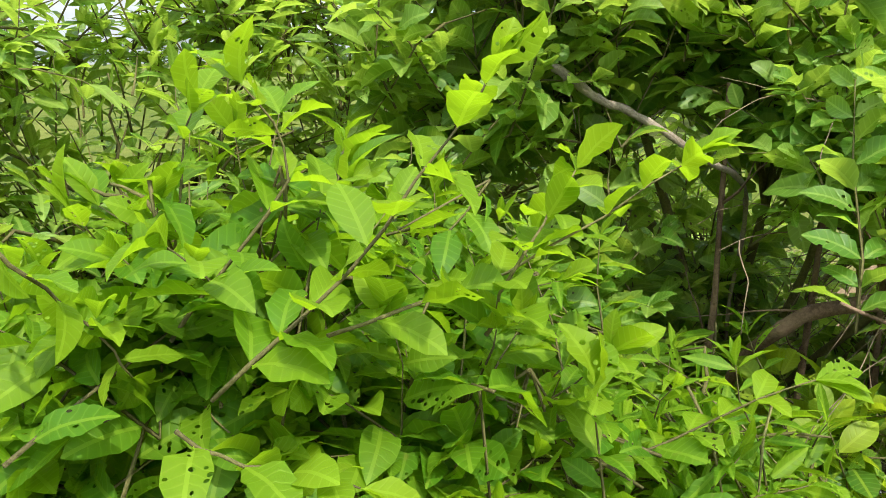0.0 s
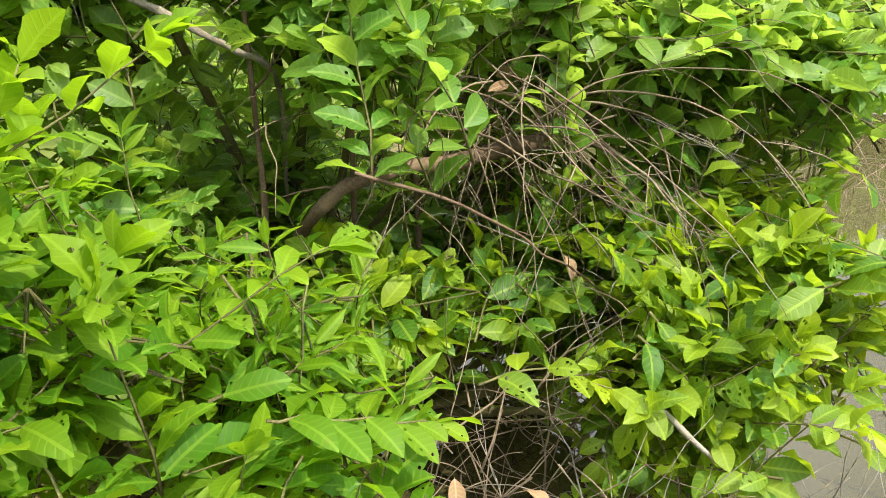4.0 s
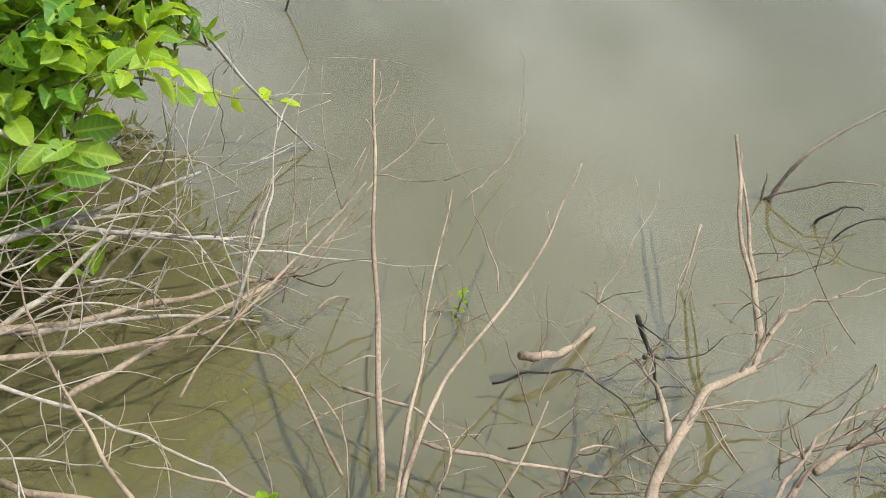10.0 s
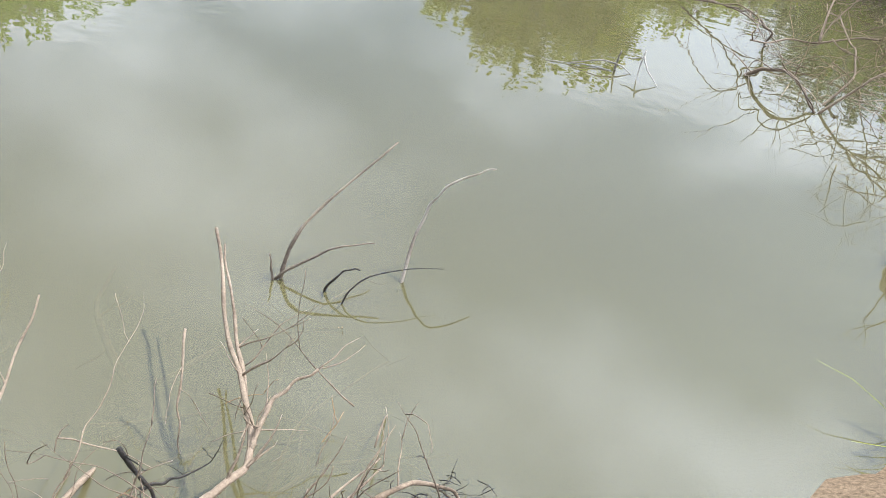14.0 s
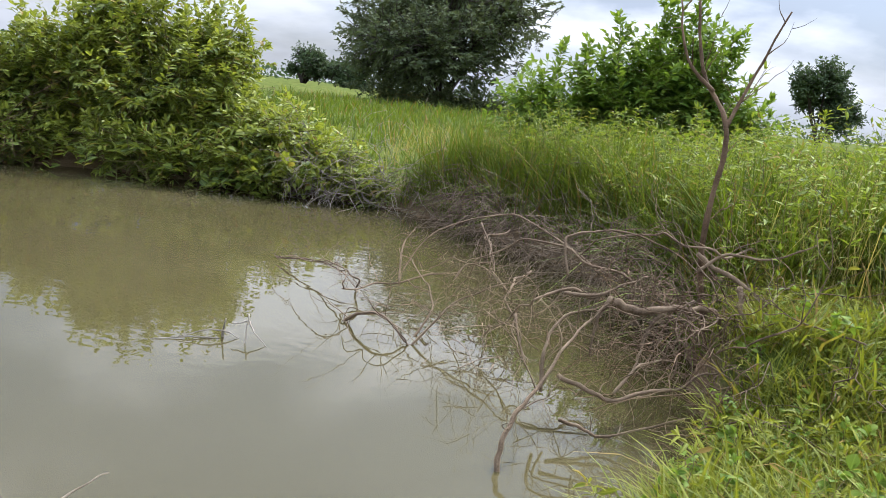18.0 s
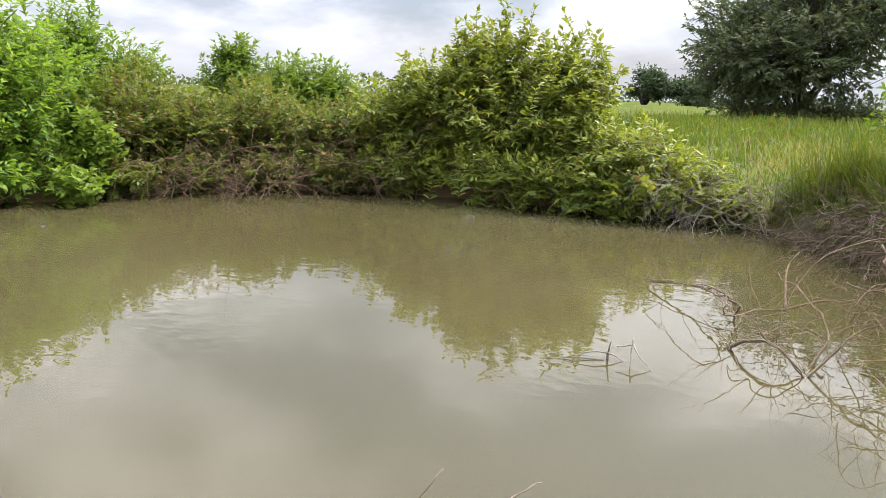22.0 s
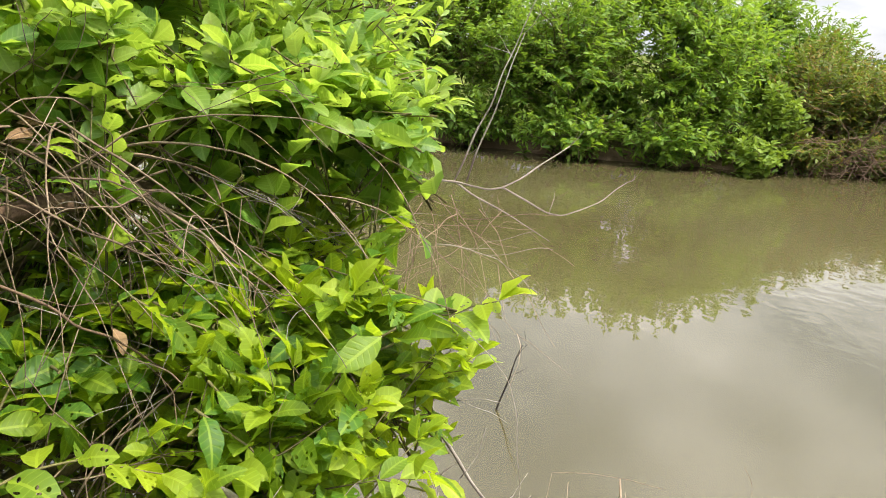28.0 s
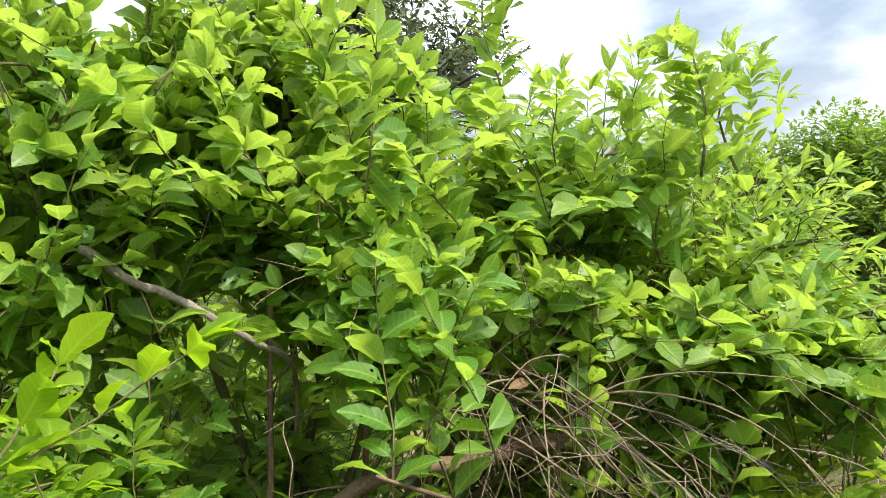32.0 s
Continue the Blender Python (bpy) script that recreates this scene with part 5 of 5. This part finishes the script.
tangle("twig_heap", 26, lambda g: (g.gauss(-2.4, 0.2), g.gauss(-0.45, 0.3), g.gauss(0.95, 0.15)), lambda g: (g.gauss(0.0, 0.6), g.gauss(0.5, 0.7), g.gauss(-0.1, 0.4)),
       "thin grey dead twigs hanging over the water", WOOD_GREY, 132, (0.0012, 0.0026), (0.3, 0.6), drop=0.16, kink=0.22)
tangle("twig_heap", 34, lambda g: (g.gauss(-1.55, 0.2), g.gauss(-0.5, 0.3), g.gauss(0.30, 0.09)), lambda g: (g.gauss(-0.2, 0.6), g.gauss(0.6, 0.6), g.gauss(0.05, 0.3)),
       "bleached dead twigs lying at the water's edge", WOOD_PALE, 133, (0.0015, 0.0045), (0.35, 0.8), drop=0.05, kink=0.3, twigs=3)
tangle("twig_heap", 22, lambda g: (g.gauss(-0.92, 0.12), g.gauss(0.62, 0.25), g.gauss(0.03, 0.05)), lambda g: (g.gauss(-0.4, 0.6), g.gauss(0.5, 0.6), g.gauss(0.2, 0.4)),
       "tan dead twigs sticking out of the water", WOOD_BROWN, 134, (0.0012, 0.0032), (0.15, 0.45), drop=0.05)
tangle("twig_heap", 16, lambda g: (g.gauss(-1.15, 0.3), g.gauss(0.25, 0.4), g.gauss(0.12, 0.05)), lambda g: (g.gauss(-0.5, 0.6), g.gauss(0.5, 0.6), g.gauss(0.15, 0.35)),
       "fine tan dead twigs crossing over the shallow water", WOOD_TAN, 146, (0.0018, 0.0034), (0.3, 0.75), drop=0.03, kink=0.3, twigs=1)
tangle("twig_heap", 12, lambda g: (g.gauss(-0.72, 0.15), g.gauss(0.95, 0.3), g.gauss(0.10, 0.05)), lambda g: (g.gauss(-0.4, 0.6), g.gauss(0.4, 0.6), g.gauss(0.15, 0.35)),
       "fine brown dead twigs by the forked branch", WOOD_BARE, 147, (0.0018, 0.0034), (0.25, 0.6), drop=0.03, kink=0.3, twigs=1)
tangle("moss_clump", 60, lambda g: (g.gauss(-0.54, 0.05), g.gauss(1.46, 0.07), g.gauss(0.05, 0.015)), lambda g: (g.gauss(0, 1), g.gauss(0, 1), g.gauss(-0.2, 0.2)),
       "dark stringy rotting moss hanging on the branch", WOOD_DARK, 139, (0.001, 0.002), (0.05, 0.14), group="", twigs=0, kink=0.5)
DEAD_LEAF = leaf_material("dead_leaf", (0.20, 0.12, 0.06), (0.38, 0.25, 0.14), glow=0.2, gloss=0.7)
for i, (p, way, size) in enumerate((((-2.50, -0.93, 1.40), (0.4, 0.6, 0.2), 0.09), ((-2.46, -0.88, 1.38), (0.6, -0.3, 0.1), 0.08), ((-1.86, 0.02, 0.24), (0.1, 0.2, -1.0), 0.07), ((-1.62, -0.75, 0.55), (0.5, 0.7, 0.2), 0.10), ((-1.55, -0.9, 0.62), (0.8, 0.2, -0.2), 0.09), ((-2.3, -0.7, 0.9), (0.5, 0.5, -0.5), 0.08))):
    fallen = thing("dead_leaf", p, "curled brown dead leaf caught in the twigs", "leaf", "dead leaves")
    part("blade", leaves_mesh("blade", [(p, leaf_frame(way, random.Random(i), 0.8), size, 0.8, 0.2 + 0.15 * i)], "fine", DEAD_LEAF), fallen)
# the dead roots and branches along the right bank
tangle("root_tangle", 95, lambda g: (lambda y: (g.uniform(0.7, 1.7) + 0.25 * (6.6 - y), y, g.uniform(0.2, 0.75)))(g.uniform(3.9, 6.6)), lambda g: (g.gauss(-0.45, 0.7), g.gauss(0.0, 0.8), g.gauss(0.05, 0.55)),
       "tangled bare dead branches fallen from the bank into the pond", WOOD_BARE, 135, (0.0025, 0.007), (0.5, 1.3), drop=0.12, twigs=4, kink=0.58)
tangle("root_tangle", 190, lambda g: (lambda t: (1.5 - 2.6 * t + g.uniform(-0.2, 0.5), 6.5 + 5 * t, g.uniform(0.15, 0.6)))(g.random()), lambda g: (g.gauss(-0.45, 0.7), g.gauss(-0.3, 0.7), g.gauss(0.1, 0.5)),
       "grey-brown dead brushwood along the bank's edge", WOOD_MID, 136, (0.003, 0.008), (0.5, 1.4), drop=0.12, twigs=3, kink=0.55)
tangle("root_tangle", 110, lambda g: (g.uniform(-3.4, -1.6), g.uniform(11.6, 12.4), g.uniform(0.1, 0.7)), lambda g: (g.gauss(-0.1, 0.7), g.gauss(-0.6, 0.4), g.gauss(0.2, 0.5)),
       "grey dead twigs at the foot of the rounded bush", WOOD_GREY, 137, (0.004, 0.009), (0.5, 1.3), drop=0.1, twigs=3)
tangle("root_tangle", 130, lambda g: (lambda t: (-11.0 + 3.2 * t, 8.0 + 3.9 * t, g.uniform(0.05, 0.6)))(g.random()), lambda g: (g.gauss(0.4, 0.6), g.gauss(-0.3, 0.6), g.gauss(0.3, 0.5)),
       "brown dead twigs at the foot of the far scrub", WOOD_BROWN, 138, (0.004, 0.010), (0.6, 1.4), drop=0.06, twigs=3)
brush("brushwood", 150, lambda g: (g.gauss(1.15, 0.35), g.gauss(5.2, 0.55), g.uniform(0.05, 0.8)), lambda g: (g.gauss(-0.3, 0.8), g.gauss(-0.1, 0.8), g.gauss(0.1, 0.6)),
      "fine dead brown twigs matted below the fallen branches", WOOD_BROWN, 87, (0.002, 0.0045))
brush("brushwood", 90, lambda g: (g.gauss(-0.1, 0.4), g.gauss(6.0, 0.4), g.uniform(0.03, 0.4)), lambda g: (g.gauss(-0.2, 0.8), g.gauss(-0.1, 0.8), g.gauss(0.15, 0.5)),
      "fine reddish-brown dead twigs over the water", WOOD_BARE, 88, (0.002, 0.0045))
brush("brushwood", 260, lambda g: (lambda t: (1.25 - 2.7 * t + g.uniform(-0.3, 0.3), 6.9 + 5.0 * t, g.uniform(0.05, 0.62)))(g.random()), lambda g: (g.gauss(-0.5, 0.6), g.gauss(-0.4, 0.6), g.gauss(-0.1, 0.5)),
      "grey dead twigs hanging from the bank's edge", WOOD_MID, 89, (0.003, 0.006), (0.4, 1.0), 0.2, 0.35)
BANK_LIMBS = (
    ([(0.66, 4.85, 0.69), (0.79, 4.90, 0.63), (0.97, 5.00, 0.65), (1.15, 5.10, 0.65), (1.32, 5.20, 0.63), (1.41, 5.30, 0.42)], 0.027),
    ([(1.26, 5.75, 0.90), (1.36, 5.65, 0.84), (1.49, 5.50, 0.79), (1.62, 5.30, 0.70), (1.69, 5.10, 0.55), (1.73, 4.90, 0.49), (1.81, 4.70, 0.35)], 0.019),
    ([(0.10, 3.80, -0.02), (0.10, 3.87, 0.13), (0.15, 3.98, 0.24), (0.23, 4.10, 0.33), (0.35, 4.35, 0.47), (0.49, 4.65, 0.58), (0.63, 4.90, 0.69)], 0.015),
    ([(0.63, 4.90, 0.70), (0.56, 4.80, 0.58), (0.54, 4.70, 0.37)], 0.016),
    ([(0.28, 4.50, 0.19), (0.27, 4.60, 0.40), (0.34, 4.75, 0.55), (0.47, 4.85, 0.61), (0.59, 4.90, 0.60)], 0.012),
    ([(0.37, 5.20, 0.62), (0.57, 5.20, 0.63), (0.73, 5.30, 0.70), (0.90, 5.40, 0.76)], 0.013),
    ([(0.82, 5.35, 0.73), (0.82, 5.30, 0.56)], 0.009),
    ([(0.37, 4.60, 0.27), (0.53, 4.55, 0.23), (0.68, 4.50, 0.20), (0.87, 4.60, 0.25), (1.07, 4.70, 0.26), (1.20, 4.80, 0.33), (1.34, 4.90, 0.33)], 0.015),
    ([(0.68, 4.50, 0.24), (0.81, 4.70, 0.34), (0.97, 4.80, 0.39), (1.13, 4.90, 0.35)], 0.010),
    ([(0.39, 4.30, 0.12), (0.53, 4.30, 0.09), (0.62, 4.30, 0.06), (0.85, 4.35, 0.12), (1.08, 4.45, 0.18)], 0.011),
    ([(0.98, 5.00, 0.64), (0.89, 4.95, 0.54), (0.85, 4.85, 0.42), (0.80, 4.75, 0.30)], 0.013),
    ([(1.46, 5.30, 0.79), (1.48, 5.20, 0.65), (1.56, 5.10, 0.53), (1.61, 5.00, 0.43)], 0.020),
    ([(0.40, 5.60, 0.65), (0.35, 5.70, 0.87), (0.44, 5.75, 0.93), (0.71, 5.80, 0.98), (0.95, 5.80, 0.94), (1.16, 5.70, 0.86), (1.25, 5.60, 0.80)], 0.010),
    ([(1.25, 5.60, 0.81), (1.42, 5.60, 0.94), (1.67, 5.50, 0.96), (1.91, 5.40, 1.11)], 0.013),
    ([(-0.33, 7.20, 0.70), (-0.18, 6.80, 0.51), (-0.13, 6.50, 0.38)], 0.009),
    ([(0.08, 5.50, 0.36), (0.13, 5.30, 0.22), (0.19, 5.10, 0.16)], 0.010),
    ([(-0.43, 6.20, 0.38), (-0.34, 6.30, 0.50), (-0.16, 6.20, 0.48), (-0.01, 6.00, 0.40)], 0.009),
    ([(-0.91, 6.60, 0.19), (-1.01, 7.20, 0.39), (-0.97, 7.60, 0.50)], 0.010),
    ([(-2.29, 7.60, 0.04), (-1.87, 7.30, 0.13), (-1.53, 7.00, 0.15), (-1.29, 6.70, 0.07)], 0.009))
for i, (pts, r) in enumerate(BANK_LIMBS):
    label = "thick bare reddish-brown dead limb on the bank" if r > 0.014 else "crooked bare dead branch hanging over the pond edge"
    branch("branch", [pts], label, WOOD_BARE, 260 + i, r, 5, 0.45, "dead branches on the bank", 0.45, jitter=0.5 * r, sides=9)
branch("branch", [[(-1.22, 5.98, -0.03), (-1.12, 5.88, 0.07), (-0.93, 5.75, 0.15), (-0.76, 5.64, 0.10), (-0.63, 5.57, -0.02)], [(-0.64, 5.58, -0.03), (-0.46, 5.76, 0.20), (-0.38, 5.9, 0.27), (-0.08, 6.0, 0.43), (0.03, 6.05, 0.45), (0.12, 6.0, 0.54)], [(0.12, 6.0, 0.54), (0.14, 6.03, 0.60)]], "arched dead branch dipping into the water", WOOD_BARE, 143, 0.016, 6, 0.4, "dead branches on the bank")
for i, (pts, r) in enumerate((
    ([(2.58, 7.38, 0.60), (2.04, 6.71, 0.85), (1.38, 5.6, 0.92), (1.06, 5.85, 1.0), (0.66, 5.92, 0.9), (0.42, 6.18, 0.65)], 0.014), ([(-0.1, 8.3, 0.5), (-0.29, 7.73, 0.5), (-0.19, 7.14, 0.35), (-0.56, 7.31, 0.35), (-0.78, 7.53, 0.15)], 0.012),
    ([(-0.6, 7.2, 0.2), (-1.29, 6.6, 0.10), (-1.33, 6.41, 0.25), (-1.66, 6.64, 0.30), (-2.17, 7.15, 0.15)], 0.009),
    ([(0.16, 7.05, 0.36), (-0.01, 6.53, 0.30), (0.07, 5.9, 0.15), (0.21, 5.61, -0.03)], 0.013), ([(0.67, 5.85, 0.5), (0.30, 5.64, 0.5), (0.01, 5.63, 0.3), (-0.12, 5.67, 0.05)], 0.014),
    ([(-0.66, 5.75, -0.03), (-0.61, 6.3, 0.2), (-0.9, 7.19, 0.25), (-1.2, 8.3, 0.15)], 0.010),
    ([(3.0, 8.9, 0.8), (2.28, 7.85, 1.0), (1.72, 6.78, 0.8), (1.6, 6.39, 0.4)], 0.014), ([(0.9, 5.9, 0.6), (0.2, 6.3, 0.75), (-0.3, 6.4, 0.5), (-0.5, 6.5, 0.1)], 0.012), ([(0.7, 6.6, 0.5), (0.0, 7.4, 0.75), (-0.7, 7.0, 0.6), (-0.9, 6.5, 0.2)], 0.011))):
    branch("branch", [pts], "crooked bare dead branch hanging over the pond edge", WOOD_BARE, 240 + i, r * 0.85, 8, 0.5, "dead branches on the bank", 0.5, jitter=0.045)
branch("dead_sapling", [[(1.46, 5.85, 0.2), (1.28, 5.78, 0.96), (1.32, 5.78, 1.73), (1.12, 5.92, 2.13), (1.04, 6.03, 2.6)], [(1.30, 5.79, 1.75), (1.45, 5.86, 2.13), (1.62, 5.9, 2.57)], [(1.2, 5.85, 2.0), (1.0, 5.9, 2.2), (0.9, 5.95, 2.6)]],
       "leafless dark dead sapling standing on the bank", WOOD_BROWN, 144, 0.025, 5, 0.35, "", category="sapling")

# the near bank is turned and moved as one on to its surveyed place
NEAR_BANK = pose(-0.097, -0.097, 0, 0, 0, -0.97)
for ob in list(scene.objects):
    if ob.parent is None and ob.type == "EMPTY" and -5.0 < ob.location.x < 0.2 and -4.0 < ob.location.y < 2.4 and ob.get("kind") != "stuff":
        ob.matrix_basis = NEAR_BANK @ ob.matrix_basis
